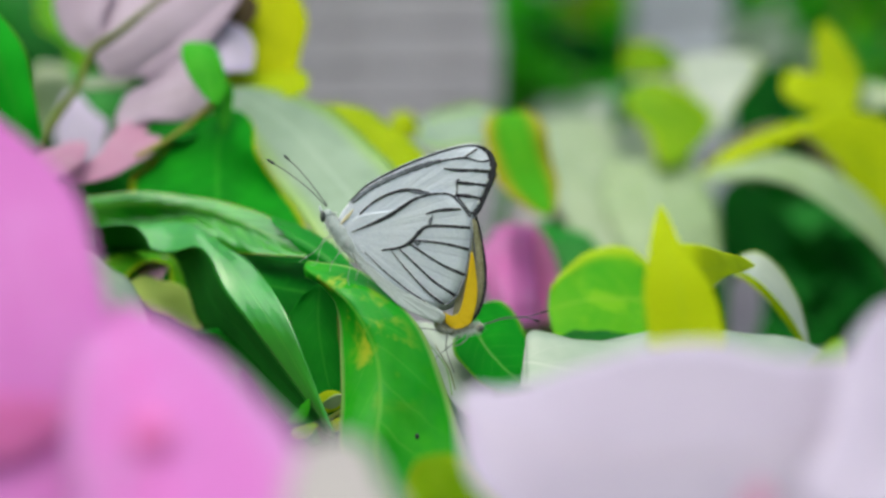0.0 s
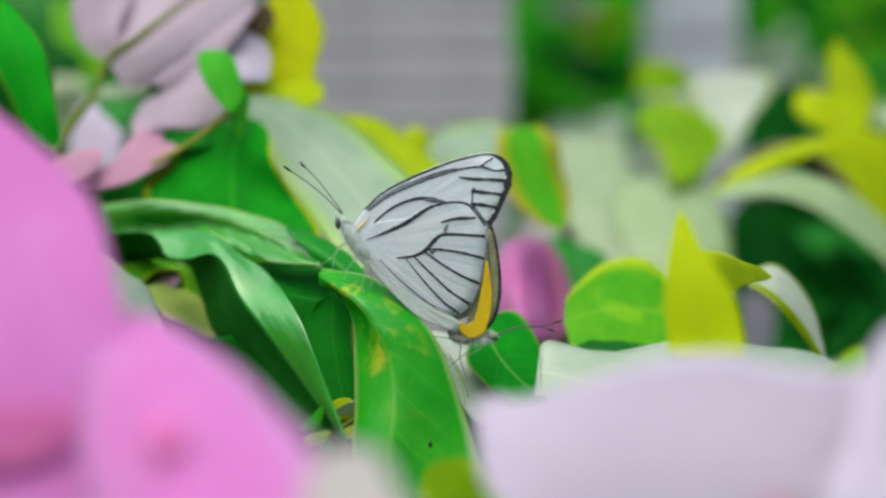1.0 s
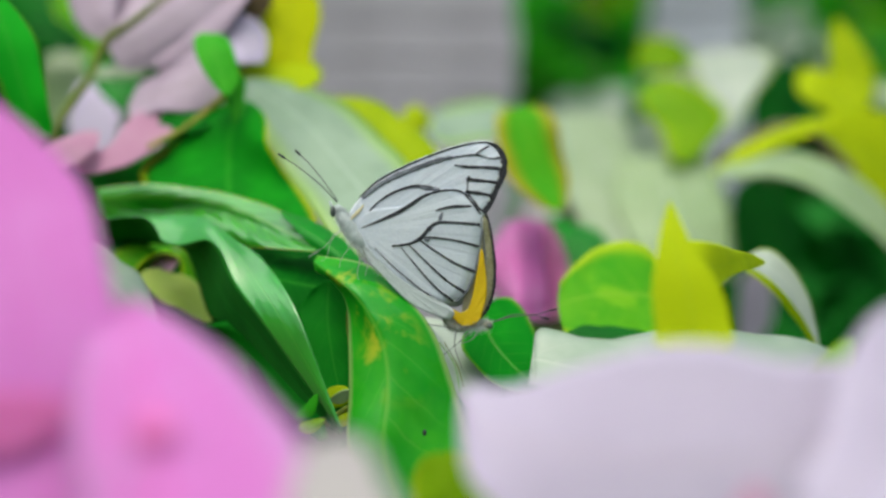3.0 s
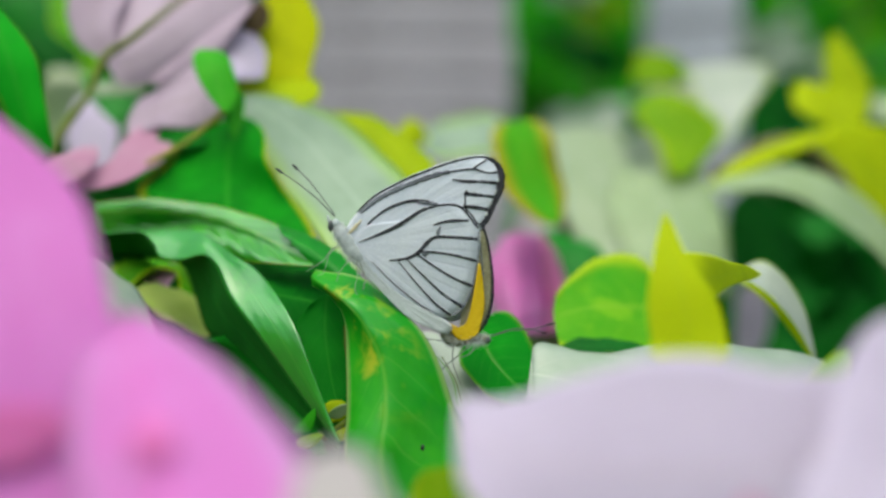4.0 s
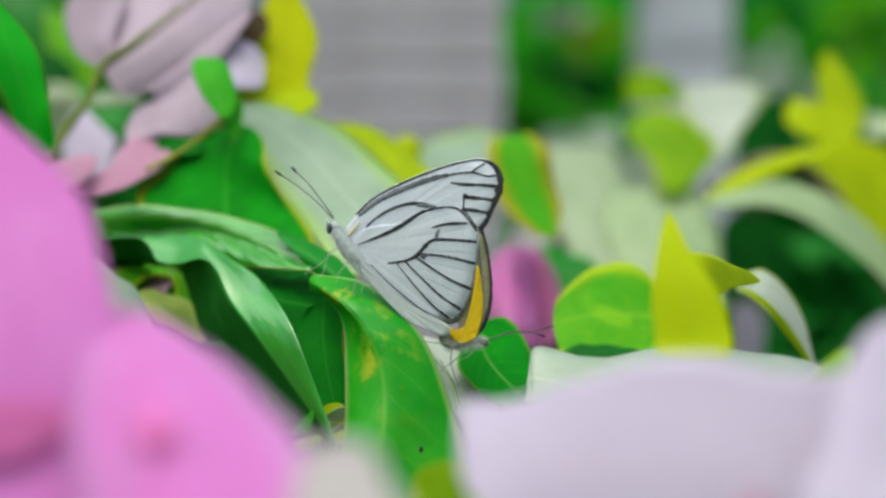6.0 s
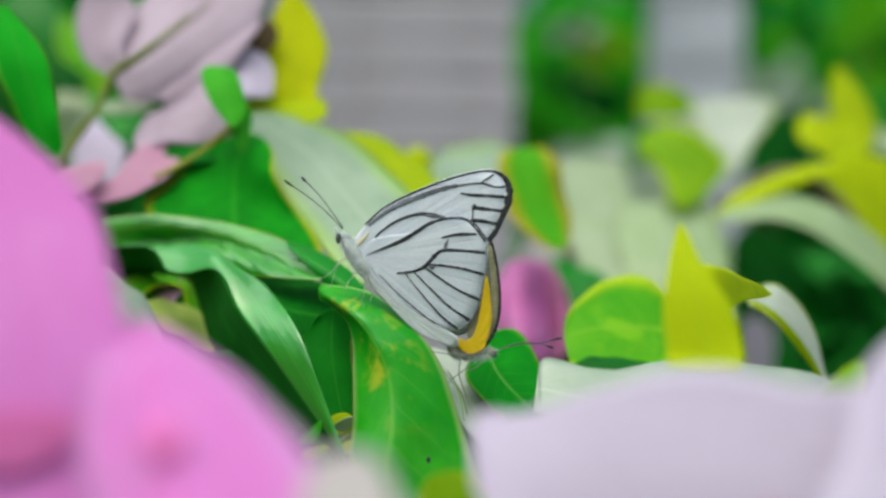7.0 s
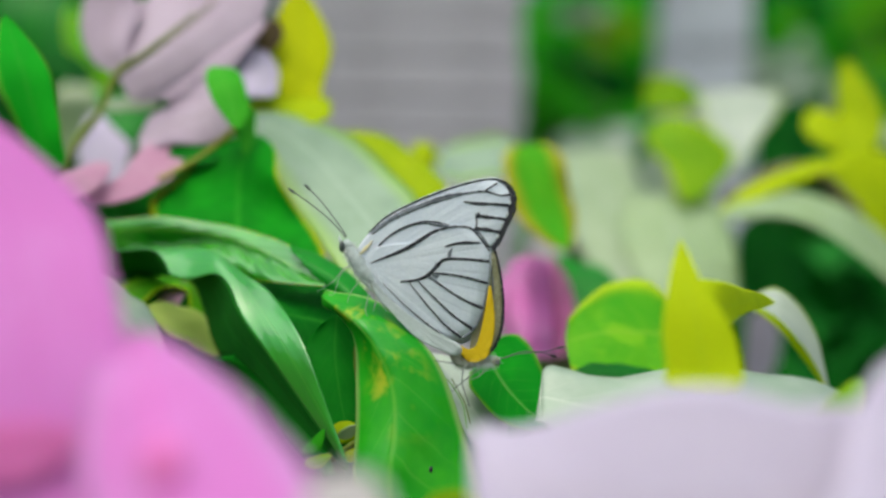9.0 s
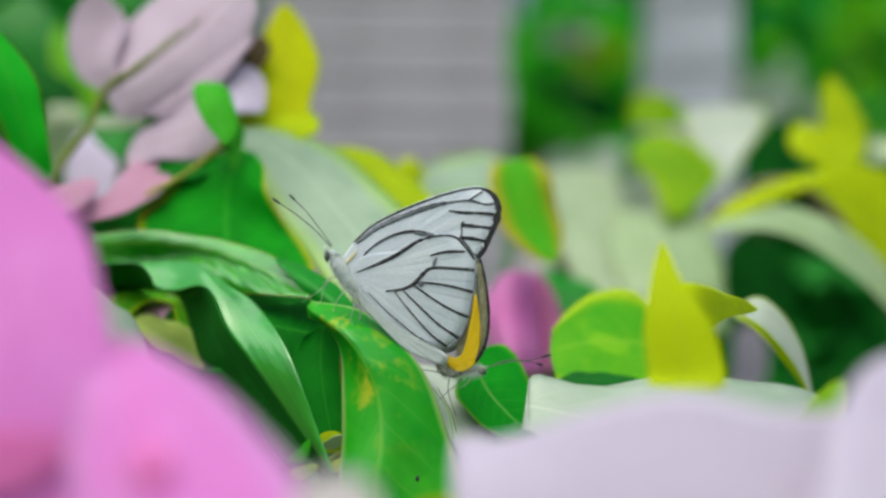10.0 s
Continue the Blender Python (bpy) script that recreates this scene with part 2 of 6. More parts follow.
def wing_material(name, dark, light, crease):
    """Scaled wing membrane: fine creases that fan out from the wing's root, powdery grain."""
    m, nt, bsdf, out = nodes_of(name)
    uv = nt.nodes.new("ShaderNodeTexCoord")
    sep = nt.nodes.new("ShaderNodeSeparateXYZ")
    nt.links.new(uv.outputs["UV"], sep.inputs[0])
    fan = maths(nt, "ABSOLUTE", maths(nt, "SUBTRACT", maths(nt, "FRACT", maths(nt, "MULTIPLY", sep.outputs[0], 26.0)), 0.5))
    line = maths(nt, "MULTIPLY", ramp(nt, fan, 0.16, 0.0), ramp(nt, sep.outputs[1], 0.15, 0.7))
    a = node(nt, "ShaderNodeTexNoise", Scale=160.0, Detail=4.0)
    b = node(nt, "ShaderNodeTexNoise", Scale=2600.0, Detail=2.0)
    for n in (a, b):
        nt.links.new(uv.outputs["Object"], n.inputs["Vector"])
    mixed = maths(nt, "ADD", maths(nt, "MULTIPLY", a.outputs[0], 0.6), maths(nt, "MULTIPLY", b.outputs[0], 0.4))
    colour = blend(nt, ramp(nt, mixed, 0.3, 0.7), dark, light)
    colour = blend(nt, maths(nt, "MULTIPLY", line, 0.12), colour, crease)
    nt.links.new(colour, bsdf.inputs["Base Color"])
    bsdf.inputs["Roughness"].default_value = 0.6
    bsdf.inputs["Specular IOR Level"].default_value = 0.3
    bump = node(nt, "ShaderNodeBump", Strength=0.4, Distance=0.0002)
    nt.links.new(maths(nt, "ADD", maths(nt, "MULTIPLY", line, -0.5), b.outputs[0]), bump.inputs["Height"])
    nt.links.new(bump.outputs[0], bsdf.inputs["Normal"])
    glow = nt.nodes.new("ShaderNodeBsdfTranslucent")
    nt.links.new(colour, glow.inputs["Color"])
    mix = node(nt, "ShaderNodeMixShader", Fac=0.22)
    nt.links.new(bsdf.outputs[0], mix.inputs[1])
    nt.links.new(glow.outputs[0], mix.inputs[2])
    nt.links.new(mix.outputs[0], out.inputs["Surface"])
    return m


WHITE_WING = wing_material("white_wing", (0.73, 0.79, 0.87), (0.84, 0.89, 0.94), (0.40, 0.44, 0.50))
FOLD_WING = wing_material("inner_fold_scales", (0.62, 0.68, 0.68), (0.76, 0.81, 0.82), (0.30, 0.34, 0.33))
# white wing again, with the far wing's shade in its colour
SHADED_WING = wing_material("shaded_white_wing", (0.46, 0.51, 0.60), (0.60, 0.65, 0.73), (0.3, 0.33, 0.4))
OLIVE_WING = wing_material("olive_wing", (0.30, 0.29, 0.15), (0.52, 0.50, 0.32), (0.14, 0.13, 0.08))
YELLOW_WING = wing_material("yellow_wing", (0.76, 0.50, 0.006), (0.86, 0.62, 0.012), (0.6, 0.34, 0.01))
YELLOW_DUST = wing_material("pale_yellow_wing", (0.78, 0.70, 0.38), (0.86, 0.80, 0.54), (0.5, 0.45, 0.3))


# ---- building helpers ----
def spline(points, s, wrap=False):
    """Catmull-Rom through points, s from 0 to 1."""
    n = len(points)
    x = s * (n if wrap else n - 1)
    i = min(int(x), n - 1 if wrap else n - 2)
    f = x - i
    pick = [points[(i + k) % n] if wrap else points[min(max(i + k, 0), n - 1)] for k in (-1, 0, 1, 2)]
    a, b, c, d = (np.array(p, float) for p in pick)
    if not wrap and i == 0:
        a = 2 * b - c
    if not wrap and i == n - 2:
        d = 2 * c - b
    return 0.5 * (2 * b + (c - a) * f + (2 * a - 5 * b + 4 * c - d) * f * f + (3 * b - a - 3 * c + d) * f ** 3)


def link(name, verts, faces, material, parent=None, label="", smooth=True, uvs=None):
    me = bpy.data.meshes.new(name)
    me.from_pydata([tuple(v) for v in verts], [], faces)
    me.materials.append(material)
    if smooth:
        me.polygons.foreach_set("use_smooth", [True] * len(me.polygons))
    if uvs is not None:
        layer = me.uv_layers.new(name="UVMap")
        for loop in me.loops:
            layer.data[loop.index].uv = uvs[loop.vertex_index]
    me.update()
    ob = new(name, me)
    if parent:
        ob.parent = parent
    if label:
        tagged(ob, label)
    return ob


def tube(name, points, radii, material, parent=None, label="", steps=None, sides=8, knots=0.0):
    """A tapered, rounded tube along a smooth line."""
    steps = steps or 6 * (len(points) - 1)
    line = [spline(points, k / steps) for k in range(steps + 1)]
    width = [float(spline([(r,) for r in radii], k / steps)[0]) for k in range(steps + 1)]
    verts, faces = [], []
    up = np.array((0.31, -0.87, 0.38))
    for k, p in enumerate(line):
        d = line[min(k + 1, steps)] - line[max(k - 1, 0)]
        d = d / (np.linalg.norm(d) + 1e-12)
        a = np.cross(d, up)
        a /= np.linalg.norm(a) + 1e-12
        b = np.cross(d, a)
        r = max(width[k], 1e-6) * (1 + knots * noise.noise(Vector(p) * 180))
        for j in range(sides):
            w = 2 * math.pi * j / sides
            verts.append(p + r * (math.cos(w) * a + math.sin(w) * b))
    for k in range(steps):
        for j in range(sides):
            faces.append((k * sides + j, k * sides + (j + 1) % sides, (k + 1) * sides + (j + 1) % sides, (k + 1) * sides + j))
    faces.append(tuple(reversed(range(sides))))
    faces.append(tuple(steps * sides + j for j in range(sides)))
    return link(name, verts, faces, material, parent, label)


def blade(name, parent, material, spine, left, right, label="", root=0.5, tip=0.7, wave=0.0006, thick=0.00022, rib=0.0, curl=0.0, pleat=0.0):
    """A leaf or bract: a spine, with the spread of the blade to its left and right at each point of it.
    root and tip: how bluntly it ends (0.5 round, 1 pointed). rib: thickness of a raised midrib. curl: rolls the edges.
    pleat: height of the swellings between the side veins."""
    n, m = (64, 16) if pleat else (22, 12)
    count = len(spine)

    def outline(s):
        return max(s, 0) ** root * max(1 - s, 0) ** tip + 1e-4

    def ratios(side):
        rows = [np.array(v, float) / outline((i + 1) / (count - 1)) for i, v in enumerate(side)]
        return [rows[0]] + rows + [rows[-1]]

    ls, rs = ratios(left), ratios(right)
    wave *= min(1.0, float(np.linalg.norm(np.subtract(spine[-1], spine[0]))) / 0.035)
    seed = Vector(spine[0]) * 40
    top, uvs, ribline = [], [], []
    for i in range(n + 1):
        s = 0.5 - 0.5 * math.cos(math.pi * i / n)
        c = spline(spine, s)
        a, b = spline(ls, s) * outline(s), spline(rs, s) * outline(s)
        span = b - a
        along = spline(spine, min(s + 0.02, 1)) - spline(spine, max(s - 0.02, 0))
        nor = np.cross(span, along)
        nor /= np.linalg.norm(nor) + 1e-12
        ribline.append(c - nor * 0.0001)
        for j in range(m + 1):
            t = 2 * j / m - 1
            side = a * -t if t < 0 else b * t
            w = abs(t)
            ripple = wave * (noise.noise(seed + Vector((s * 5, t * 1.3, 0))) * (0.3 + w * w) * 1.6 + 0.5 * w ** 3 * math.sin(s * 17 + seed.x * 9))
            ripple += pleat * math.sin(2 * math.pi * (8 * (s - 0.28 * w) + 0.5 * noise.noise(seed + Vector((s * 3, t, 7))))) * min(1.0, 2.5 * w) * (1 - w * w) / (2 * outline(s))
            fringe = 1 + 0.02 * noise.noise(seed + Vector((s * 16, 3 * np.sign(t), 5))) * w ** 4
            p = c + side * (1 - 0.12 * curl * w * w) * fringe + nor * (ripple * outline(s) * 2 + curl * np.linalg.norm(side) * w * w)
            top.append((p, nor))
            uvs.append((0.5 + t / 2, s))
    verts = [p + q * thick / 2 for p, q in top] + [p - q * thick / 2 for p, q in top]
    size, row = len(top), m + 1
    faces = []
    for i in range(n):
        for j in range(m):
            k = i * row + j
            faces.append((k, k + 1, k + row + 1, k + row))
            faces.append((size + k, size + k + row, size + k + row + 1, size + k + 1))
    ring = [j for j in range(row)] + [i * row + m for i in range(1, n + 1)] + [n * row + j for j in range(m - 1, -1, -1)] + [i * row for i in range(n - 1, 0, -1)]
    for k, q in zip(ring, ring[1:] + ring[:1]):
        faces.append((q, k, size + k, size + q))
    ob = link(name, verts, faces, material, parent, label, uvs=uvs + uvs)
    if rib:
        pts = ribline[::3 * n // 22]
        tube("midrib", pts, [rib * (1 - 0.75 * k / (len(pts) - 1)) for k in range(len(pts))], RIB, ob, "pale raised midrib", steps=len(pts) * 2, sides=6)
    return ob


def draped(name, parent, material, rails, label="", mid=None, wave=0.0004, pleat=0.0, thick=0.00022, rib=0.0):
    """A leaf or bract that bends across as well as along: a smooth skin over lines that run from its root to its tip.
    mid: which of the lines is the midrib. pleat: height of the swellings between the side veins."""
    n, m = 56, 7 * (len(rails) - 1)
    at = 0.5 if mid is None else mid / (len(rails) - 1)
    seed = Vector(rails[0][0]) * 40
    grid, uvs = np.zeros((n + 1, m + 1, 3)), []
    for i in range(n + 1):
        across = [spline(r, i / n) for r in rails]
        for j in range(m + 1):
            t = j / m
            grid[i, j] = spline(across, t)
            uvs.append((0.5 * t / at if t < at else 0.5 + 0.5 * (t - at) / (1 - at), i / n))
    nor = np.cross(np.gradient(grid, axis=1), np.gradient(grid, axis=0))
    nor /= np.linalg.norm(nor, axis=2, keepdims=True) + 1e-12
    for i in range(n + 1):
        for j in range(m + 1):
            s, w = i / n, abs(2 * uvs[i * (m + 1) + j][0] - 1)
            lift = wave * noise.noise(seed + Vector((s * 6, 2.5 * j / m, 0))) * (0.4 + w)
            lift += pleat * math.sin(2 * math.pi * (8 * (s - 0.28 * w) + 0.5 * noise.noise(seed + Vector((s * 3, j / m, 7))))) * min(1.0, 2.5 * w) * (1 - w * w)
            grid[i, j] += nor[i, j] * lift * min(1.0, 6 * s, 6 * (1 - s))
    top, flat = grid.reshape(-1, 3), nor.reshape(-1, 3)
    verts = list(top + flat * thick / 2) + list(top - flat * thick / 2)
    size, row, faces = len(top), m + 1, []
    for i in range(n):
        for j in range(m):
            k = i * row + j
            faces.append((k, k + 1, k + row + 1, k + row))
            faces.append((size + k, size + k + row, size + k + row + 1, size + k + 1))
    ring = [j for j in range(row)] + [i * row + m for i in range(1, n + 1)] + [n * row + j for j in range(m - 1, -1, -1)] + [i * row for i in range(n - 1, 0, -1)]
    for k, q in zip(ring, ring[1:] + ring[:1]):
        faces.append((q, k, size + k, size + q))
    ob = link(name, verts, faces, material, parent, label, uvs=uvs + uvs)
    if rib:
        pts = rails[mid]
        tube("midrib", pts, [rib * (1 - 0.75 * k / (len(pts) - 1)) for k in range(len(pts))], RIB, ob, "pale raised midrib", sides=6)
    return ob


RIB = rough_material("pale_midrib", (0.12, 0.34, 0.04), (0.22, 0.42, 0.07), scale=400, rough=0.5, bump_size=0.0001)


def shrub(name, label, foot, canes):
    """A shrub's base on the ground, with its canes rising to the places given."""
    base = tagged(new(name), label, "shrub", "bougainvillea shrubs")
    base.location = foot
    for line, r0, r1 in canes:
        pts = [tuple(np.array(p) - np.array(foot)) for p in line]
        tube("cane", pts, [r0 + (r1 - r0) * k / (len(pts) - 1) for k in range(len(pts))], BARK, base, "woody brown cane", knots=0.2)
    return base


def foliage(name, material, label, centre, size, count, length, seed, category="hedge", kind="stuff", parent=None):
    """A crown of many loose leaves, one object."""
    rng = np.random.default_rng(seed)
    verts, faces, uvs = [], [], []
    shape = [(0, 0), (0.25, 0.36), (0.55, 0.42), (0.85, 0.2), (1, 0), (0.85, -0.2), (0.55, -0.42), (0.25, -0.36)]
    for _ in range(count):
        while True:
            q = rng.uniform(-1, 1, 3)
            if q @ q <= 1 + 0.35 * noise.noise(Vector(q * 2.5 + seed)):
                break
        p = np.array(centre) + q * np.array(size)
        d = rng.normal(size=3) + (0, -0.2, -0.3)
        d /= np.linalg.norm(d)
        e = np.cross(d, rng.normal(size=3))
        e /= np.linalg.norm(e)
        u = np.cross(d, e)
        k0, ln = len(verts), length * rng.uniform(0.6, 1.25)
        for a, b in shape:
            verts.append(p + ln * (d * a + e * b + u * (0.35 * abs(b) - 0.18 * a * a)))
            uvs.append((0.5 + b, a))
        faces += [(k0, k0 + 1, k0 + 7), (k0 + 1, k0 + 2, k0 + 6, k0 + 7), (k0 + 2, k0 + 3, k0 + 5, k0 + 6), (k0 + 3, k0 + 4, k0 + 5)]
    ob = link(name, verts, faces, material, parent, label, uvs=uvs)
    return ob if parent else tagged(ob, label, category, kind=kind)


def garden_shrub(material, label, centre, size, count, length, seed, stems=3):
    """A leafy shrub on thin stems that rise from the ground into its crown."""
    rng = np.random.default_rng(seed + 500)
    base = tagged(new("garden_shrub"), label, "shrub", "garden shrubs")
    base.location = (centre[0], centre[1], 0)
    h = centre[2]
    for k in range(stems):
        a = rng.uniform(0, 6.28)
        x, y = math.cos(a) * size[0] * 0.4, math.sin(a) * size[1] * 0.4
        tube("stem", [(0.02 * math.cos(a), 0.02 * math.sin(a), 0), (x * 0.3, y * 0.3, h * 0.4), (x * 0.6, y * 0.6, h * 0.8), (x, y, h + size[2] * 0.4)],
             [0.009, 0.007, 0.005, 0.002], BARK, base, "woody brown stem", knots=0.2)
    foliage("crown", material, "", (0, 0, h), size, count, length, seed, parent=base)
    return base


# ---- ground and far things ----
def quad_sheet(name, half, z, material, label):
    verts = [(-half, -half, z), (half, -half, z), (half, half, z), (-half, half, z)]
    return tagged(link(name, verts, [(0, 1, 2, 3)], material, smooth=False), label, "ground", kind="structure")


quad_sheet("ground", 600, 0, GROUND, "dark garden soil with patches of grass")


def worn_box(size, seed, chip=0.002):
    """A block with worn, uneven edges: vertices and faces."""
    bm = bmesh.new()
    bmesh.ops.create_cube(bm, size=1)
    bmesh.ops.scale(bm, verts=bm.verts, vec=size)
    bmesh.ops.bevel(bm, geom=list(bm.edges), offset=chip, segments=1, affect="EDGES")
    for v in bm.verts:
        v.co += Vector(noise.noise_vector(v.co * 30 + Vector((seed, 0, 0)))) * chip * 0.5
    bm.verts.index_update()
    data = [tuple(v.co) for v in bm.verts], [tuple(v.index for v in f.verts) for f in bm.faces]
    bm.free()
    return data


def post(x, y, width, height, course, label, stone):
    """A post of stacked flat stones."""
    base = tagged(new("stone_post"), label, "post", "stone posts")
    base.location = (x, y, 0)
    shapes = []
    for k in range(5):
        verts, faces = worn_box((width * (1 + 0.015 * math.sin(k * 2.3)), width * 0.9, course * 0.955), k * 7.1)
        ob = link("stone", verts, faces, stone, base, smooth=False)
        ob.location = (0, 0, course * (k + 0.5))
        shapes.append(ob.data)
    for k in range(5, int(height / course)):
        ob = new("stone", shapes[(k * 3 + k // 4) % 5])
        ob.parent = base
        ob.location = (0.002 * math.sin(k * 1.9), 0, course * (k + 0.5))
    verts, faces = worn_box((width * 0.93, width * 0.82, height - course), 3.3)
    core = link("mortar_core", verts, faces, MORTAR, base, "dark mortar between the stones", smooth=False)
    core.location = (0, 0, (height - course) / 2 + 0.004)
    return base


post(-0.0500, 1.11, 0.18, 1.65, 0.0275, "grey weathered post of stacked flat stones", POST)
post(0.2060, 1.27, 0.074, 1.9, 0.06, "pale grey slim stone post among shrubs", PALE_STONE)

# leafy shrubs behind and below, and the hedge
# shaded gaps behind are made with dark leaf colour
garden_shrub(SHADE, "shrub behind the twigs, coloured dark for shade", (0.20, 0.66, 0.92), (0.12, 0.10, 0.14), 800, 0.035, 3)
garden_shrub(SPROUT, "mid-green leafy shrub behind the stone post", (0.145, 1.75, 1.20), (0.10, 0.2, 0.16), 420, 0.05, 5)
garden_shrub(FRESH, "slender shrub with young yellow-green leaves", (0.134, 1.34, 1.228), (0.014, 0.04, 0.020), 22, 0.03, 6, stems=1)
garden_shrub(SHADE, "small shrub coloured dark to make a shaded gap", (0.096, 1.25, 1.172), (0.024, 0.03, 0.009), 40, 0.032, 17, stems=2)
garden_shrub(SPROUT, "low green shoots beside the stone post", (0.068, 1.16, 1.128), (0.022, 0.04, 0.018), 24, 0.04, 14, stems=2)
garden_shrub(GREEN, "round green garden shrub", (-0.35, 1.3, 1.15), (0.22, 0.3, 0.35), 900, 0.05, 8, stems=5)
garden_shrub(GREEN, "tall green shrub near the hedge", (0.52, 1.9, 1.25), (0.24, 0.3, 0.25), 900, 0.055, 9, stems=5)
garden_shrub(LEAFY, "shrub with a few fresh light green leaves", (0.46, 1.6, 1.26), (0.14, 0.12, 0.12), 60, 0.045, 15)
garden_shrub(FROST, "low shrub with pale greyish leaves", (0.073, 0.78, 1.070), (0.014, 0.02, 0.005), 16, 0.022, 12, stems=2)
# few pale leaves, added to imitate a highlight in the far hedge
garden_shrub(FROST, "slender shrub with pale leaves added as a bright highlight", (0.110, 1.32, 1.248), (0.012, 0.03, 0.010), 4, 0.03, 31, stems=1)
garden_shrub(FROST, "shrub whose pale leaf colour holds sky sheen", (0.33, 1.5, 1.20), (0.05, 0.08, 0.035), 60, 0.04, 13, stems=2)
foliage("shrub_leaves", SHADE, "low inner bougainvillea leaves, shade put into their dark colour", (-0.02, 0.52, 0.74), (0.26, 0.12, 0.20), 1700, 0.035, 11, "foliage")
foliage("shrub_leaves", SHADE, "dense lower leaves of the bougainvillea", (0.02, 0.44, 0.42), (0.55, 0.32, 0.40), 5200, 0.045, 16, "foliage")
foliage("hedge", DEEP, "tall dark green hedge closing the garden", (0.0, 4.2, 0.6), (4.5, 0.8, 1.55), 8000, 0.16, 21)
# added out of view behind the camera, keeps low sky off the leaves
foliage("hedge", DEEP, "unseen dark hedge added to block low sky reflections", (0.0, -4.2, 0.6), (5.0, 0.8, 1.7), 7000, 0.16, 23)
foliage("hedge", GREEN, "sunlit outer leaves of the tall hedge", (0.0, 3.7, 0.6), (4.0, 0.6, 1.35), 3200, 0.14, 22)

# ---- the shrubs, leaf by leaf: spine, spread to the left, spread to the right ----

middle = shrub("bougainvillea_shrub", "green bougainvillea shrub with glossy leaves and yellow-patched blades", (0.0000, 0.3100, 0.0000), [(((0.0000, 0.3100, 0.0000), (-0.0101, 0.3077, 0.7409), (-0.0166, 0.2949, 0.8897), (-0.0343, 0.3333, 0.9325), (-0.0355, 0.3205, 0.9601), (-0.0353, 0.3077, 0.9857)), 0.0060, 0.0009)])
draped("leaf", middle, DEEP, (((-0.0714, -0.0120, 1.0050), (-0.0635, -0.0140, 1.0053), (-0.0591, -0.0175, 1.0052), (-0.0547, -0.0200, 1.0055), (-0.0513, -0.0230, 1.0054), (-0.0470, -0.0285, 1.0040), (-0.0414, -0.0335, 1.0003), (-0.0352, -0.0385, 0.9965), (-0.0279, -0.0550, 0.9892), (-0.0227, -0.0590, 0.9778), (-0.0186, -0.0610, 0.9682)),
       ((-0.0712, -0.0138, 1.0047), (-0.0630, -0.0168, 1.0051), (-0.0589, -0.0206, 1.0038), (-0.0559, -0.0233, 1.0027), (-0.0518, -0.0268, 1.0023), (-0.0471, -0.0316, 1.0021), (-0.0424, -0.0366, 0.9994), (-0.0375, -0.0420, 0.9946), (-0.0304, -0.0540, 0.9871), (-0.0230, -0.0590, 0.9756), (-0.0188, -0.0613, 0.9683)),
       ((-0.0715, -0.0140, 1.0045), (-0.0629, -0.0180, 1.0049), (-0.0591, -0.0220, 1.0024), (-0.0573, -0.0250, 1.0000), (-0.0526, -0.0290, 0.9993), (-0.0474, -0.0330, 1.0003), (-0.0437, -0.0380, 0.9984), (-0.0400, -0.0440, 0.9926), (-0.0332, -0.0515, 0.9850), (-0.0235, -0.0575, 0.9733), (-0.0191, -0.0600, 0.9681))), label="dark glossy upper side of a drooping leaf folded along its rib", wave=0.0002, pleat=6e-05)
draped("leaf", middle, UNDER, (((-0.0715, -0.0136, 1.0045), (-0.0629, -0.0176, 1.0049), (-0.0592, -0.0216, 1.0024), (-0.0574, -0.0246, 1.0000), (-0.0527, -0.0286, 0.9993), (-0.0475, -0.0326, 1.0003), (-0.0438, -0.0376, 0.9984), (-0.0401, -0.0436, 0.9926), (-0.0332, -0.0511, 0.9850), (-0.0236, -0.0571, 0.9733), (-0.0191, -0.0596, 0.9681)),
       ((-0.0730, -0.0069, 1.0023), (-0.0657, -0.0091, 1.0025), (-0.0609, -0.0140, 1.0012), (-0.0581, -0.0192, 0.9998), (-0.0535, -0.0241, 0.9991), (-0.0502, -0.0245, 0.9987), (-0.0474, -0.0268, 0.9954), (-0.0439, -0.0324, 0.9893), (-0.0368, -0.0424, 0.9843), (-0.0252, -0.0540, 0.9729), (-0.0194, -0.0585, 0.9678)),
       ((-0.0745, 0.0000, 0.9994), (-0.0688, 0.0000, 0.9994), (-0.0627, -0.0060, 0.9996), (-0.0588, -0.0140, 0.9997), (-0.0542, -0.0200, 0.9988), (-0.0534, -0.0160, 0.9967), (-0.0518, -0.0150, 0.9915), (-0.0486, -0.0200, 0.9850), (-0.0413, -0.0330, 0.9835), (-0.0271, -0.0515, 0.9727), (-0.0195, -0.0585, 0.9675))), label="matt underside of the drooping leaf, coloured dark for shade, its edge in waves", wave=0.0002)
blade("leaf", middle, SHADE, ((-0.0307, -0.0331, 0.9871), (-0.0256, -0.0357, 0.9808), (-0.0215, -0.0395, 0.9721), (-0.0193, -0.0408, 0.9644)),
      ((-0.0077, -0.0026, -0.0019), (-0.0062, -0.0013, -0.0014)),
      ((0.0079, 0.0026, 0.0020), (0.0063, 0.0013, 0.0015)), label="leaf deep in the shrub, darkened for shade")
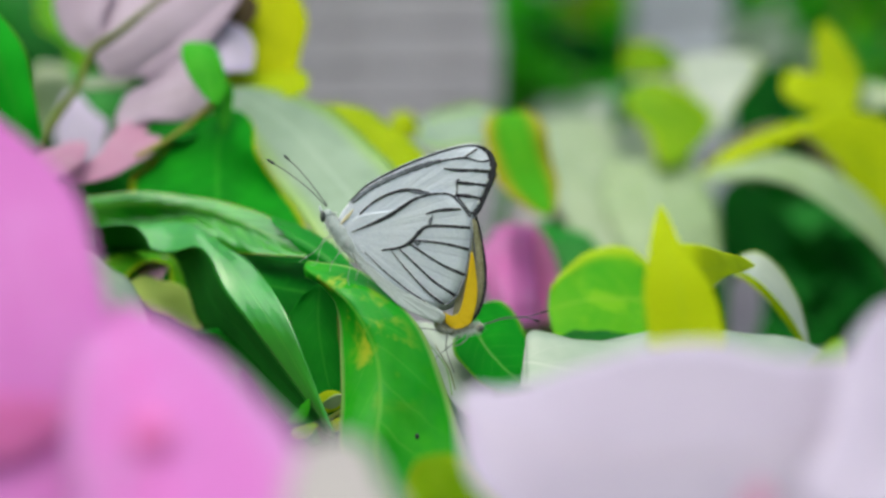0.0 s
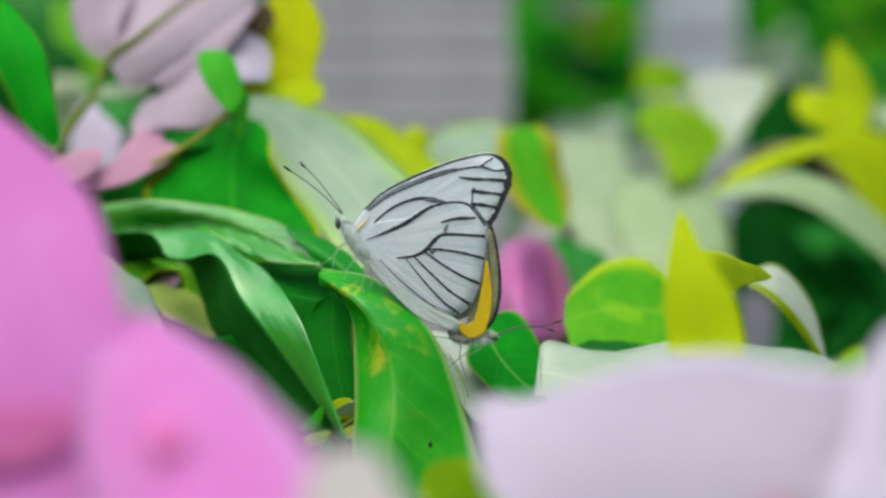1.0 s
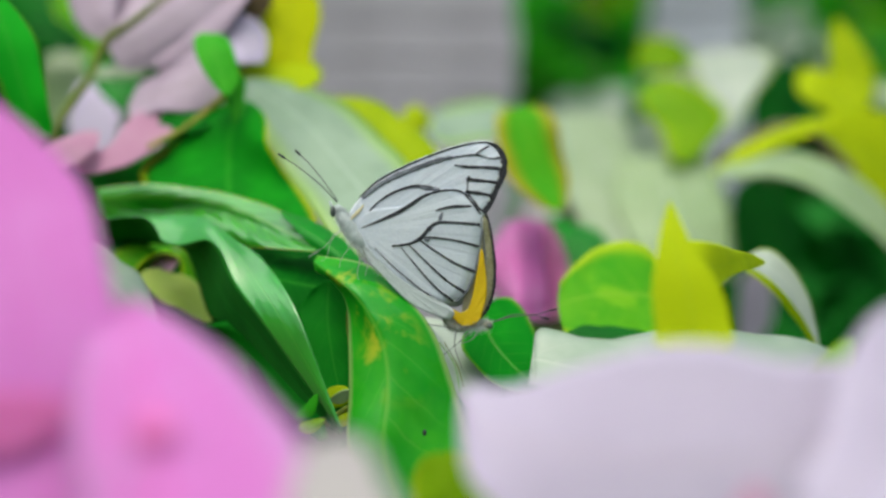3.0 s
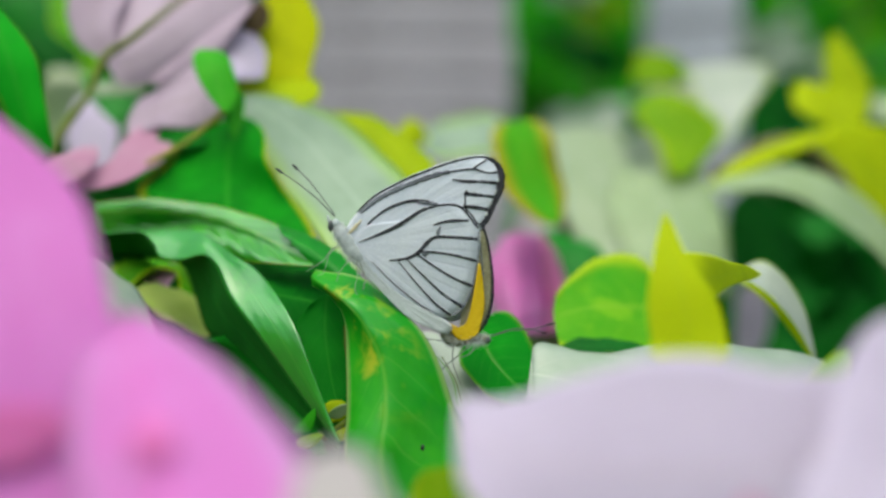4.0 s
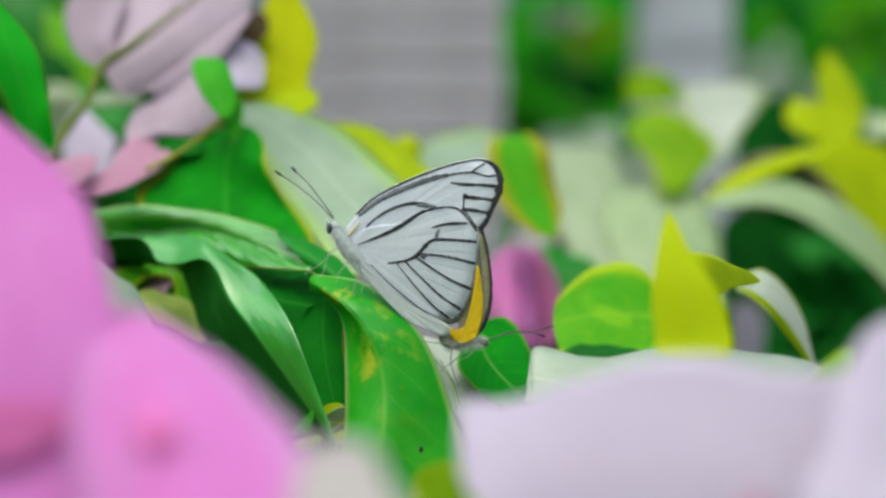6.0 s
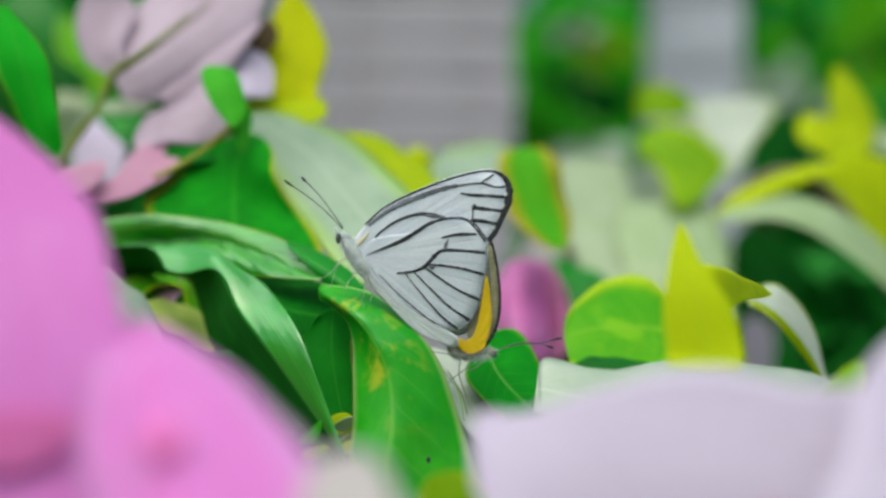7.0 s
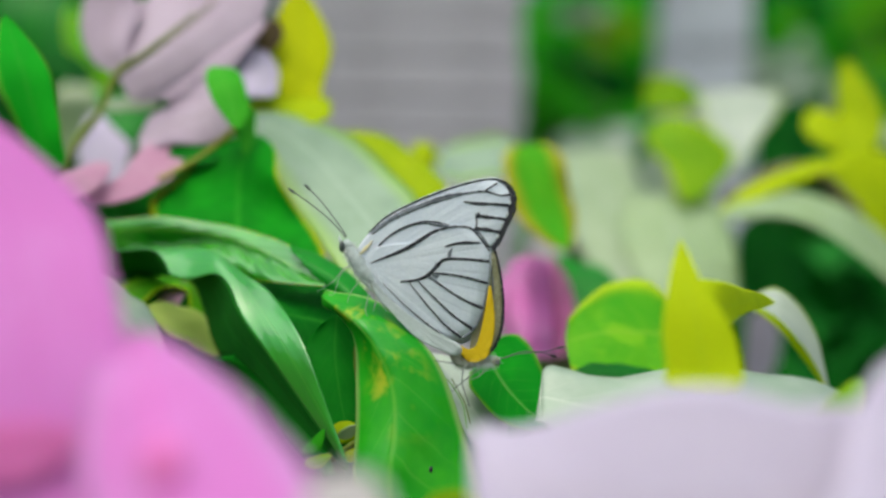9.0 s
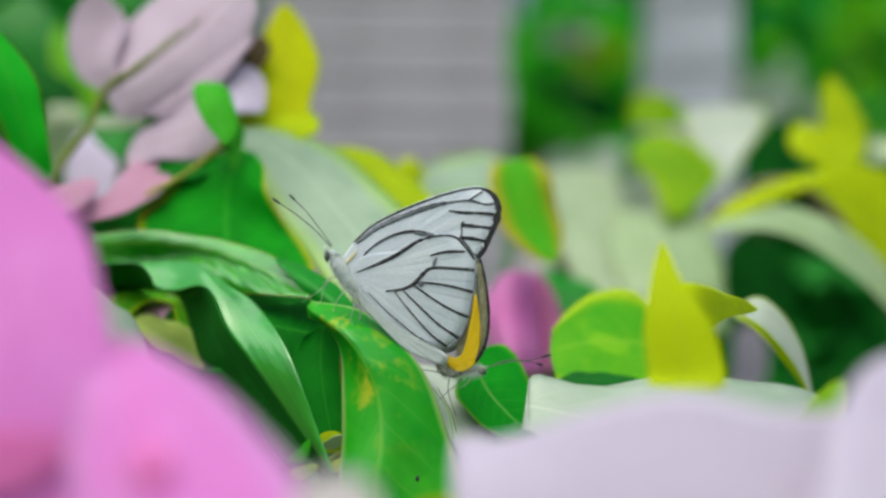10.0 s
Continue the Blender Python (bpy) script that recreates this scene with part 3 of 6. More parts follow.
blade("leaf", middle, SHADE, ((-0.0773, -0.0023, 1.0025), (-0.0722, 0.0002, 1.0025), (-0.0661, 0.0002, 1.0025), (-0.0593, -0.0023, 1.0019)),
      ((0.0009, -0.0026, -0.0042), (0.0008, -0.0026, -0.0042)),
      ((-0.0009, 0.0026, 0.0043), (-0.0009, 0.0026, 0.0043)), label="leaf base with deep shade in its colour")
draped("leaf", middle, WAXY, (((-0.0760, -0.0028, 1.0109), (-0.0646, -0.0064, 1.0120), (-0.0520, -0.0098, 1.0108), (-0.0418, -0.0155, 1.0088), (-0.0328, -0.0240, 1.0055), (-0.0257, -0.0345, 0.9995)),
       ((-0.0761, -0.0030, 1.0092), (-0.0637, -0.0070, 1.0096), (-0.0511, -0.0115, 1.0085), (-0.0414, -0.0185, 1.0058), (-0.0330, -0.0270, 1.0023), (-0.0257, -0.0350, 0.9991)),
       ((-0.0763, -0.0025, 1.0071), (-0.0633, -0.0050, 1.0065), (-0.0526, -0.0095, 1.0067), (-0.0433, -0.0168, 1.0045), (-0.0348, -0.0260, 1.0017), (-0.0258, -0.0353, 0.9989)),
       ((-0.0761, -0.0020, 1.0059), (-0.0625, -0.0055, 1.0056), (-0.0520, -0.0132, 1.0050), (-0.0435, -0.0208, 1.0019), (-0.0354, -0.0295, 0.9999), (-0.0259, -0.0356, 0.9987)),
       ((-0.0756, -0.0015, 1.0046), (-0.0635, -0.0050, 1.0044), (-0.0528, -0.0120, 1.0029), (-0.0440, -0.0200, 0.9994), (-0.0359, -0.0300, 0.9990), (-0.0260, -0.0358, 0.9985))), label="glossy green leaf with light bands between its side veins", wave=0.0002, pleat=0.00032, mid=1)
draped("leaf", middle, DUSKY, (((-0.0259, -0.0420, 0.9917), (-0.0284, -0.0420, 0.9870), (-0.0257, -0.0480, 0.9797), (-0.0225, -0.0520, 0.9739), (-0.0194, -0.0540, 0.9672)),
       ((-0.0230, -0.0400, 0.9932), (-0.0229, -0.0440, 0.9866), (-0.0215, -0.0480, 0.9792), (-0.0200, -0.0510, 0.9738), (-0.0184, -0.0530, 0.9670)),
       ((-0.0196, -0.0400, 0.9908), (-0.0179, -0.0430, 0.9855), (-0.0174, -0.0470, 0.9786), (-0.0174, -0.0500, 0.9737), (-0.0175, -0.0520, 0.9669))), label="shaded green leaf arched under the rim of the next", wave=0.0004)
draped("leaf", middle, GREEN, (((-0.0340, -0.0230, 1.0063), (-0.0281, -0.0260, 1.0045), (-0.0210, -0.0320, 1.0005), (-0.0152, -0.0400, 0.9946)),
       ((-0.0337, -0.0260, 1.0059), (-0.0293, -0.0310, 1.0032), (-0.0228, -0.0370, 0.9990), (-0.0159, -0.0420, 0.9940)),
       ((-0.0334, -0.0280, 1.0054), (-0.0295, -0.0320, 1.0018), (-0.0238, -0.0370, 0.9969), (-0.0162, -0.0430, 0.9933))), label="small green leaf beside the legs", wave=0.0003)
blade("leaf", middle, DUSKY, ((-0.0424, -0.0180, 0.9983), (-0.0362, -0.0190, 0.9978), (-0.0292, -0.0210, 0.9967), (-0.0228, -0.0240, 0.9943)),
      ((0.0002, 0.0030, 0.0023), (0.0015, 0.0020, 0.0017)),
      ((-0.0007, -0.0030, -0.0029), (-0.0008, -0.0030, -0.0033)), label="dark leaf in half shade", wave=0.0004)
draped("leaf", middle, SPOTTED, (((-0.0255, -0.0420, 0.9949), (-0.0218, -0.0460, 0.9932), (-0.0189, -0.0500, 0.9900), (-0.0182, -0.0540, 0.9821), (-0.0178, -0.0570, 0.9725), (-0.0175, -0.0600, 0.9650), (-0.0139, -0.0630, 0.9558)),
       ((-0.0257, -0.0420, 0.9966), (-0.0194, -0.0540, 0.9931), (-0.0147, -0.0575, 0.9883), (-0.0116, -0.0590, 0.9815), (-0.0109, -0.0610, 0.9739), (-0.0115, -0.0630, 0.9654), (-0.0090, -0.0640, 0.9560)),
       ((-0.0254, -0.0410, 0.9972), (-0.0170, -0.0520, 0.9946), (-0.0108, -0.0555, 0.9897), (-0.0071, -0.0570, 0.9831), (-0.0048, -0.0588, 0.9746), (-0.0038, -0.0608, 0.9651), (-0.0004, -0.0625, 0.9557)),
       ((-0.0252, -0.0400, 0.9978), (-0.0148, -0.0470, 0.9958), (-0.0072, -0.0525, 0.9893), (-0.0029, -0.0540, 0.9841), (0.0006, -0.0550, 0.9752), (0.0031, -0.0570, 0.9675), (0.0074, -0.0595, 0.9552))), label="broad green leaf with yellow patches along its rib", wave=0.0004, mid=1, rib=0.0001, pleat=0.00012)
blade("leaf", middle, FRESH, ((0.0090, -0.1120, 0.9568), (0.0043, -0.1120, 0.9615), (0.0001, -0.1120, 0.9661), (-0.0015, -0.1110, 0.9717)),
      ((-0.0062, 0.0010, -0.0014), (-0.0049, 0.0010, -0.0005)),
      ((0.0050, -0.0010, 0.0021), (0.0050, 0.0000, 0.0017)), label="yellow-green leaf lower down", tip=0.45)
blade("leaf", middle, VIVID, ((0.0059, -0.0320, 0.9880), (0.0070, -0.0370, 0.9831), (0.0107, -0.0420, 0.9784), (0.0161, -0.0460, 0.9739)),
      ((-0.0051, -0.0040, -0.0021), (-0.0047, -0.0040, -0.0019)),
      ((0.0061, 0.0090, 0.0055), (0.0056, 0.0080, 0.0039)), label="green leaf with a pale straight rib", rib=0.00018, wave=0.0003, tip=0.4)
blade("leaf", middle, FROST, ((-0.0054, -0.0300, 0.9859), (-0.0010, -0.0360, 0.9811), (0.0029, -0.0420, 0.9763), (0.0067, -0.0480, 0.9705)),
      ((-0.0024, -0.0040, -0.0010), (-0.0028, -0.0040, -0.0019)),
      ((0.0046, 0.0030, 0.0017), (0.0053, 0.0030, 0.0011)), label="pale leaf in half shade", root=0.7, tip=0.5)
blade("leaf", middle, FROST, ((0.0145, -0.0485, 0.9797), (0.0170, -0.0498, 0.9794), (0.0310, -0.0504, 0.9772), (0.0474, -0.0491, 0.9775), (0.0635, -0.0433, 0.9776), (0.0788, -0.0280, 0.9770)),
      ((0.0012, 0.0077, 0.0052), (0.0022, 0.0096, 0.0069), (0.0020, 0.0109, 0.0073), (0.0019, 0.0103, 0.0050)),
      ((-0.0011, -0.0077, -0.0049), (-0.0021, -0.0096, -0.0064), (-0.0020, -0.0109, -0.0067), (-0.0019, -0.0103, -0.0045)), label="glossy leaf lying flat, sky sheen put into its pale colour", wave=0.0013, root=0.22)
blade("leaf", middle, TENDER, ((-0.0637, -0.0160, 0.9932), (-0.0589, -0.0160, 0.9909), (-0.0548, -0.0150, 0.9884), (-0.0494, -0.0140, 0.9840)),
      ((0.0003, -0.0040, -0.0027), (0.0006, -0.0030, -0.0028)),
      ((0.0011, 0.0040, 0.0027), (0.0025, 0.0030, 0.0027)), label="pale yellow-green leaf tip seen under the drooping leaf", tip=0.55)
blade("leaf", middle, LEAFY, ((-0.0730, -0.0050, 0.9951), (-0.0691, -0.0040, 0.9956), (-0.0651, -0.0030, 0.9963), (-0.0608, -0.0020, 0.9970)),
      ((0.0015, -0.0050, -0.0032), (0.0008, -0.0040, -0.0030)),
      ((-0.0009, 0.0040, 0.0031), (-0.0006, 0.0040, 0.0029)), label="green leaf in the hollow", tip=0.5)
blade("bract", middle, ROSE, ((-0.0669, -0.0080, 0.9893), (-0.0625, -0.0070, 0.9930), (-0.0574, -0.0060, 0.9968)),
      ((0.0003, -0.0030, -0.0030),),
      ((0.0009, 0.0030, 0.0047),), label="small shaded rose bract", wave=0.0003)
blade("leaf", middle, FROST, ((-0.0610, -0.0780, 1.0001), (-0.0550, -0.0840, 0.9957), (-0.0506, -0.0860, 0.9918), (-0.0464, -0.0820, 0.9859)),
      ((-0.0008, -0.0080, -0.0026), (-0.0016, -0.0060, -0.0032)),
      ((0.0007, 0.0090, 0.0017), (0.0009, 0.0110, 0.0012)), label="pale leaf with a greyish sheen")
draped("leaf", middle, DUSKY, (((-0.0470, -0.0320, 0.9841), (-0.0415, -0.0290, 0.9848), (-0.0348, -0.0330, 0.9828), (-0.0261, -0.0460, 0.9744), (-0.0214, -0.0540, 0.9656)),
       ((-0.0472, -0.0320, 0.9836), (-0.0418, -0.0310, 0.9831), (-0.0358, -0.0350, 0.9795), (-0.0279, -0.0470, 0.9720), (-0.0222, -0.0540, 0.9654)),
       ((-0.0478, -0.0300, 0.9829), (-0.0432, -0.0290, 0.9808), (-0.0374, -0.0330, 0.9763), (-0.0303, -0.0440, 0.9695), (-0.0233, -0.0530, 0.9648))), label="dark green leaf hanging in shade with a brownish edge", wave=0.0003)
blade("leaf", middle, SHADE, ((-0.0383, -0.0250, 0.9779), (-0.0310, -0.0300, 0.9701), (-0.0268, -0.0340, 0.9630), (-0.0239, -0.0360, 0.9574)),
      ((-0.0055, 0.0000, -0.0022), (-0.0048, 0.0000, -0.0016)),
      ((0.0064, 0.0020, 0.0025), (0.0059, 0.0000, 0.0016)), label="leaf deep in the shrub, darkened for shade")
blade("leaf", middle, LIME, ((-0.0230, -0.0540, 0.9727), (-0.0205, -0.0545, 0.9731), (-0.0177, -0.0550, 0.9734)),
      ((-0.0002, -0.0005, -0.0020),),
      ((0.0001, 0.0010, 0.0018),), label="small yellow leaf scrap with a pale end", tip=0.4)
draped("leaf", middle, DUSKY, (((-0.0373, -0.0270, 0.9953), (-0.0328, -0.0240, 0.9968), (-0.0271, -0.0250, 0.9968), (-0.0210, -0.0290, 0.9940)),
       ((-0.0355, -0.0330, 0.9931), (-0.0307, -0.0330, 0.9925), (-0.0254, -0.0340, 0.9915), (-0.0206, -0.0350, 0.9894)),
       ((-0.0342, -0.0380, 0.9900), (-0.0295, -0.0390, 0.9848), (-0.0249, -0.0390, 0.9800), (-0.0203, -0.0390, 0.9779))), label="green leaf behind the arched one", wave=0.0006)
draped("leaf", middle, DEEP, (((-0.0276, -0.0420, 0.9850), (-0.0246, -0.0480, 0.9797), (-0.0225, -0.0500, 0.9742), (-0.0190, -0.0540, 0.9666)),
       ((-0.0278, -0.0440, 0.9845), (-0.0250, -0.0500, 0.9790), (-0.0229, -0.0520, 0.9737), (-0.0193, -0.0550, 0.9665)),
       ((-0.0284, -0.0420, 0.9839), (-0.0258, -0.0480, 0.9781), (-0.0237, -0.0500, 0.9729), (-0.0198, -0.0540, 0.9662))), label="narrow dark glossy leaf hanging beside the folded one", wave=0.0002)
blade("leaf", middle, SPROUT, ((-0.0020, -0.0340, 0.9732), (0.0006, -0.0380, 0.9683), (0.0032, -0.0420, 0.9625), (0.0088, -0.0480, 0.9541)),
      ((-0.0042, 0.0000, -0.0005), (-0.0052, 0.0000, -0.0010)),
      ((0.0037, 0.0020, 0.0003), (0.0050, 0.0020, -0.0003)), label="green leaf tucked behind the patched one", wave=0.0005)
tube("stem", ((-0.0022, -0.0480, 0.9825), (-0.0006, -0.0500, 0.9806), (0.0008, -0.0520, 0.9782), (0.0016, -0.0550, 0.9742)), (0.0001, 0.0001, 0.0001, 0.0001), RIB, middle, "thin pale green stalk", knots=0.2)
tube("stem", ((-0.0014, -0.0460, 0.9824), (0.0000, -0.0480, 0.9803), (0.0012, -0.0500, 0.9782), (0.0022, -0.0520, 0.9749)), (0.0001, 0.0001, 0.0001, 0.0001), STEM, middle, "thin brown stalk", knots=0.2)
draped("leaf", middle, LEAFY, (((-0.0730, -0.0040, 0.9953), (-0.0698, -0.0010, 0.9994), (-0.0644, 0.0020, 1.0001), (-0.0585, 0.0000, 0.9989), (-0.0539, -0.0040, 0.9947), (-0.0511, -0.0080, 0.9878), (-0.0491, -0.0100, 0.9844)),
       ((-0.0692, -0.0080, 0.9945), (-0.0669, -0.0060, 0.9980), (-0.0623, -0.0040, 0.9989), (-0.0573, -0.0050, 0.9975), (-0.0551, -0.0070, 0.9940), (-0.0531, -0.0100, 0.9884), (-0.0502, -0.0120, 0.9841)),
       ((-0.0663, -0.0110, 0.9931), (-0.0636, -0.0100, 0.9960), (-0.0605, -0.0080, 0.9974), (-0.0572, -0.0080, 0.9966), (-0.0563, -0.0090, 0.9934), (-0.0549, -0.0120, 0.9891), (-0.0514, -0.0130, 0.9834))), label="young leaf curled into a ring, green with a yellow edge", wave=0.0002)
blade("leaf", middle, PALE, ((-0.0212, -0.0555, 0.9727), (-0.0192, -0.0560, 0.9733), (-0.0174, -0.0560, 0.9739)),
      ((-0.0002, 0.0005, -0.0013),),
      ((0.0002, -0.0005, 0.0011),), label="pale end of a leaf scrap", tip=0.5, root=0.7)
blade("leaf", middle, SPROUT, ((-0.0268, -0.0575, 0.9698), (-0.0247, -0.0585, 0.9713), (-0.0231, -0.0590, 0.9741)),
      ((-0.0008, 0.0005, 0.0005),),
      ((0.0010, -0.0005, -0.0007),), label="small fresh green leaf low in the shrub", tip=0.8, root=0.6)
blade("leaf", middle, FRESH, ((-0.0264, -0.0580, 0.9679), (-0.0239, -0.0590, 0.9684), (-0.0216, -0.0600, 0.9697)),
      ((0.0000, 0.0000, -0.0011),),
      ((-0.0003, 0.0010, 0.0009),), label="small yellow-green leaf low in the shrub", tip=0.8, root=0.6)
blade("leaf", middle, LIME, ((-0.0202, -0.0565, 0.9687), (-0.0186, -0.0570, 0.9693), (-0.0170, -0.0570, 0.9703)),
      ((0.0003, 0.0000, -0.0010),),
      ((-0.0003, 0.0005, 0.0009),), label="small yellow leaf low in the shrub", tip=0.5)
tube("stem", ((-0.0226, -0.0560, 0.9692), (-0.0202, -0.0560, 0.9700), (-0.0178, -0.0560, 0.9716)), (0.0005, 0.0005, 0.0005), STEM, middle, "dark thin stalk", knots=0.2)
tube("stem", ((-0.0272, -0.0459, 0.9661), (-0.0228, -0.0485, 0.9675), (-0.0196, -0.0510, 0.9698), (-0.0182, -0.0485, 0.9736), (-0.0191, -0.0433, 0.9876)), (0.0006, 0.0007, 0.0007, 0.0006, 0.0004), STEM, middle, knots=0.25)

upper = shrub("bougainvillea_shrub", "bougainvillea branch with pale lilac bracts and young yellow leaves", (-0.0500, 0.3600, 0.0000), [(((-0.0500, 0.3600, 0.0000), (-0.0398, 0.3590, 0.7257), (-0.0586, 0.3461, 0.9245), (-0.0730, 0.3305, 0.9901), (-0.0750, 0.3300, 1.0060)), 0.0060, 0.0011)])
blade("leaf", upper, MATT, ((0.0038, -0.0344, 1.0311), (0.0008, -0.0395, 1.0251), (0.0009, -0.0446, 1.0161), (0.0035, -0.0536, 1.0061), (0.0131, -0.0677, 0.9933)),
      ((-0.0095, 0.0077, 0.0021), (-0.0172, 0.0103, 0.0031), (-0.0216, 0.0115, 0.0058)),
      ((0.0098, -0.0128, -0.0046), (0.0159, -0.0103, -0.0047), (0.0190, -0.0115, -0.0031)), label="broad dark green leaf with a yellow edge", wave=0.0003, tip=0.5, root=0.45)
blade("leaf", upper, DUSKY, ((-0.0170, -0.0310, 1.0276), (-0.0117, -0.0330, 1.0274), (-0.0048, -0.0360, 1.0259)),
      ((-0.0007, -0.0030, -0.0033),),
      ((-0.0006, 0.0030, 0.0033),), label="small green leaf under the bracts", tip=0.5, root=0.4)
blade("leaf", upper, SILVER, ((0.0004, -0.0241, 1.0371), (0.0139, -0.0280, 1.0287), (0.0236, -0.0395, 1.0186), (0.0323, -0.0549, 1.0084), (0.0347, -0.0677, 0.9984)),
      ((-0.0069, -0.0115, -0.0049), (-0.0094, -0.0077, -0.0050), (-0.0083, -0.0077, -0.0060)),
      ((0.0075, 0.0115, 0.0052), (0.0099, 0.0077, 0.0052), (0.0087, 0.0077, 0.0063)), label="glossy leaf with sky sheen in its pale colour", wave=0.0006, tip=0.5, root=0.5)
draped("leaf", upper, LIME, (((0.0175, -0.0040, 1.0351), (0.0242, 0.0000, 1.0362), (0.0312, 0.0000, 1.0344), (0.0384, -0.0060, 1.0289), (0.0447, -0.0140, 1.0228), (0.0508, -0.0240, 1.0145)),
       ((0.0182, -0.0080, 1.0339), (0.0245, -0.0050, 1.0334), (0.0316, -0.0080, 1.0301), (0.0373, -0.0140, 1.0251), (0.0435, -0.0220, 1.0179), (0.0501, -0.0280, 1.0124)),
       ((0.0178, -0.0100, 1.0321), (0.0219, -0.0100, 1.0280), (0.0269, -0.0150, 1.0225), (0.0320, -0.0210, 1.0163), (0.0384, -0.0270, 1.0116), (0.0495, -0.0310, 1.0091))), label="yellow-green edge of a curled leaf", wave=0.0004)
blade("leaf", upper, YELLOW, ((0.0112, -0.0100, 1.0343), (0.0093, -0.0070, 1.0463), (0.0091, -0.0030, 1.0583), (0.0071, 0.0020, 1.0721)),
      ((-0.0055, -0.0020, -0.0001), (-0.0074, -0.0010, 0.0001)),
      ((0.0057, 0.0010, -0.0003), (0.0072, 0.0030, 0.0002)), label="bright yellow young leaf standing upright", wave=0.0004, root=0.35)
draped("leaf", upper, LIME, (((-0.0021, -0.0140, 1.0412), (0.0020, -0.0100, 1.0438), (0.0085, -0.0080, 1.0430), (0.0147, -0.0060, 1.0435), (0.0171, -0.0060, 1.0421)),
       ((-0.0009, -0.0180, 1.0388), (0.0033, -0.0160, 1.0393), (0.0099, -0.0150, 1.0389), (0.0155, -0.0120, 1.0398), (0.0177, -0.0100, 1.0400)),
       ((-0.0001, -0.0200, 1.0373), (0.0048, -0.0210, 1.0350), (0.0110, -0.0200, 1.0354), (0.0152, -0.0170, 1.0362), (0.0177, -0.0130, 1.0380))), label="bright yellow young leaf bent sideways", wave=0.0004)
blade("leaf", upper, SPROUT, ((0.0011, -0.0498, 1.0309), (-0.0003, -0.0469, 1.0360), (-0.0030, -0.0427, 1.0417), (-0.0049, -0.0357, 1.0462)),
      ((-0.0044, 0.0014, 0.0009), (-0.0045, 0.0014, 0.0007)),
      ((0.0035, 0.0014, -0.0006), (0.0040, 0.0014, 0.0004)), label="small fresh green leaf", root=0.7, tip=0.35, wave=0.0)
blade("bract", upper, LILAC, ((-0.0056, -0.0300, 1.0300), (-0.0041, -0.0300, 1.0304), (-0.0020, -0.0300, 1.0306)),
      ((-0.0003, 0.0000, -0.0014),),
      ((0.0003, 0.0000, 0.0014),), label="tiny pale bud")
blade("leaf", upper, SPROUT, ((0.0017, -0.0360, 1.0380), (0.0015, -0.0380, 1.0328), (0.0019, -0.0420, 1.0259)),
      ((-0.0015, -0.0010, -0.0007),),
      ((0.0018, 0.0000, -0.0006),), label="small fresh green leaf")
tube("stem", ((0.0018, -0.0380, 1.0375), (-0.0009, -0.0400, 1.0323), (-0.0044, -0.0420, 1.0284), (-0.0100, -0.0420, 1.0242), (-0.0172, -0.0430, 1.0201)), (0.0008, 0.0007, 0.0006, 0.0006, 0.0005), TWIG, upper, "yellow-brown twig", knots=0.25)
tube("stem", ((-0.0139, -0.0216, 1.0609), (-0.0245, -0.0244, 1.0512), (-0.0317, -0.0216, 1.0463), (-0.0357, -0.0216, 1.0371), (-0.0396, -0.0216, 1.0318), (-0.0436, -0.0216, 1.0246), (-0.0456, -0.0216, 1.0147)), (0.0003, 0.0004, 0.0010, 0.0008, 0.0010, 0.0007, 0.0007), SHOOT, upper, "green flower stalk", knots=0.25)
draped("bract", upper, DIM_LILAC, (((-0.0395, 0.0020, 1.0488), (-0.0393, 0.0060, 1.0572), (-0.0360, 0.0080, 1.0647), (-0.0299, 0.0100, 1.0723), (-0.0200, 0.0110, 1.0797), (-0.0029, 0.0130, 1.0831)),
       ((-0.0347, -0.0090, 1.0480), (-0.0293, -0.0120, 1.0506), (-0.0225, -0.0120, 1.0558), (-0.0161, -0.0100, 1.0616), (-0.0099, -0.0060, 1.0692), (-0.0010, -0.0010, 1.0771)),
       ((-0.0345, -0.0100, 1.0475), (-0.0272, -0.0150, 1.0448), (-0.0190, -0.0160, 1.0487), (-0.0111, -0.0150, 1.0553), (-0.0043, -0.0110, 1.0627), (0.0002, -0.0040, 1.0730)),
       ((-0.0345, -0.0100, 1.0471), (-0.0295, -0.0140, 1.0409), (-0.0190, -0.0160, 1.0420), (-0.0082, -0.0160, 1.0490), (-0.0013, -0.0130, 1.0563), (0.0013, -0.0070, 1.0690))), label="pale lilac papery bract with a dark rib", mid=1, wave=0.0006)
blade("bract", upper, DIM_LILAC, ((-0.0217, -0.0190, 1.0407), (-0.0142, -0.0200, 1.0449), (-0.0074, -0.0190, 1.0499), (0.0022, -0.0140, 1.0609)),
      ((-0.0011, 0.0030, 0.0023), (-0.0018, 0.0040, 0.0035)),
      ((0.0018, -0.0010, -0.0022), (0.0020, -0.0010, -0.0017)), label="lilac bract folded over the next", tip=0.8)
blade("leaf", upper, DRY, ((-0.0057, -0.0080, 1.0545), (-0.0004, -0.0090, 1.0565), (0.0050, -0.0080, 1.0597)),
      ((0.0012, -0.0010, -0.0040),),
      ((-0.0017, 0.0020, 0.0047),), label="withered brown sepal", tip=0.4, root=0.4)
blade("bract", upper, DIM_LILAC, ((-0.0351, -0.0074, 1.0483), (-0.0393, -0.0032, 1.0551), (-0.0403, 0.0038, 1.0661), (-0.0421, 0.0067, 1.0759)),
      ((-0.0063, 0.0042, -0.0001), (-0.0082, 0.0028, -0.0002)),
      ((0.0062, -0.0042, 0.0000), (0.0081, -0.0028, 0.0002)), label="pale lilac bract")
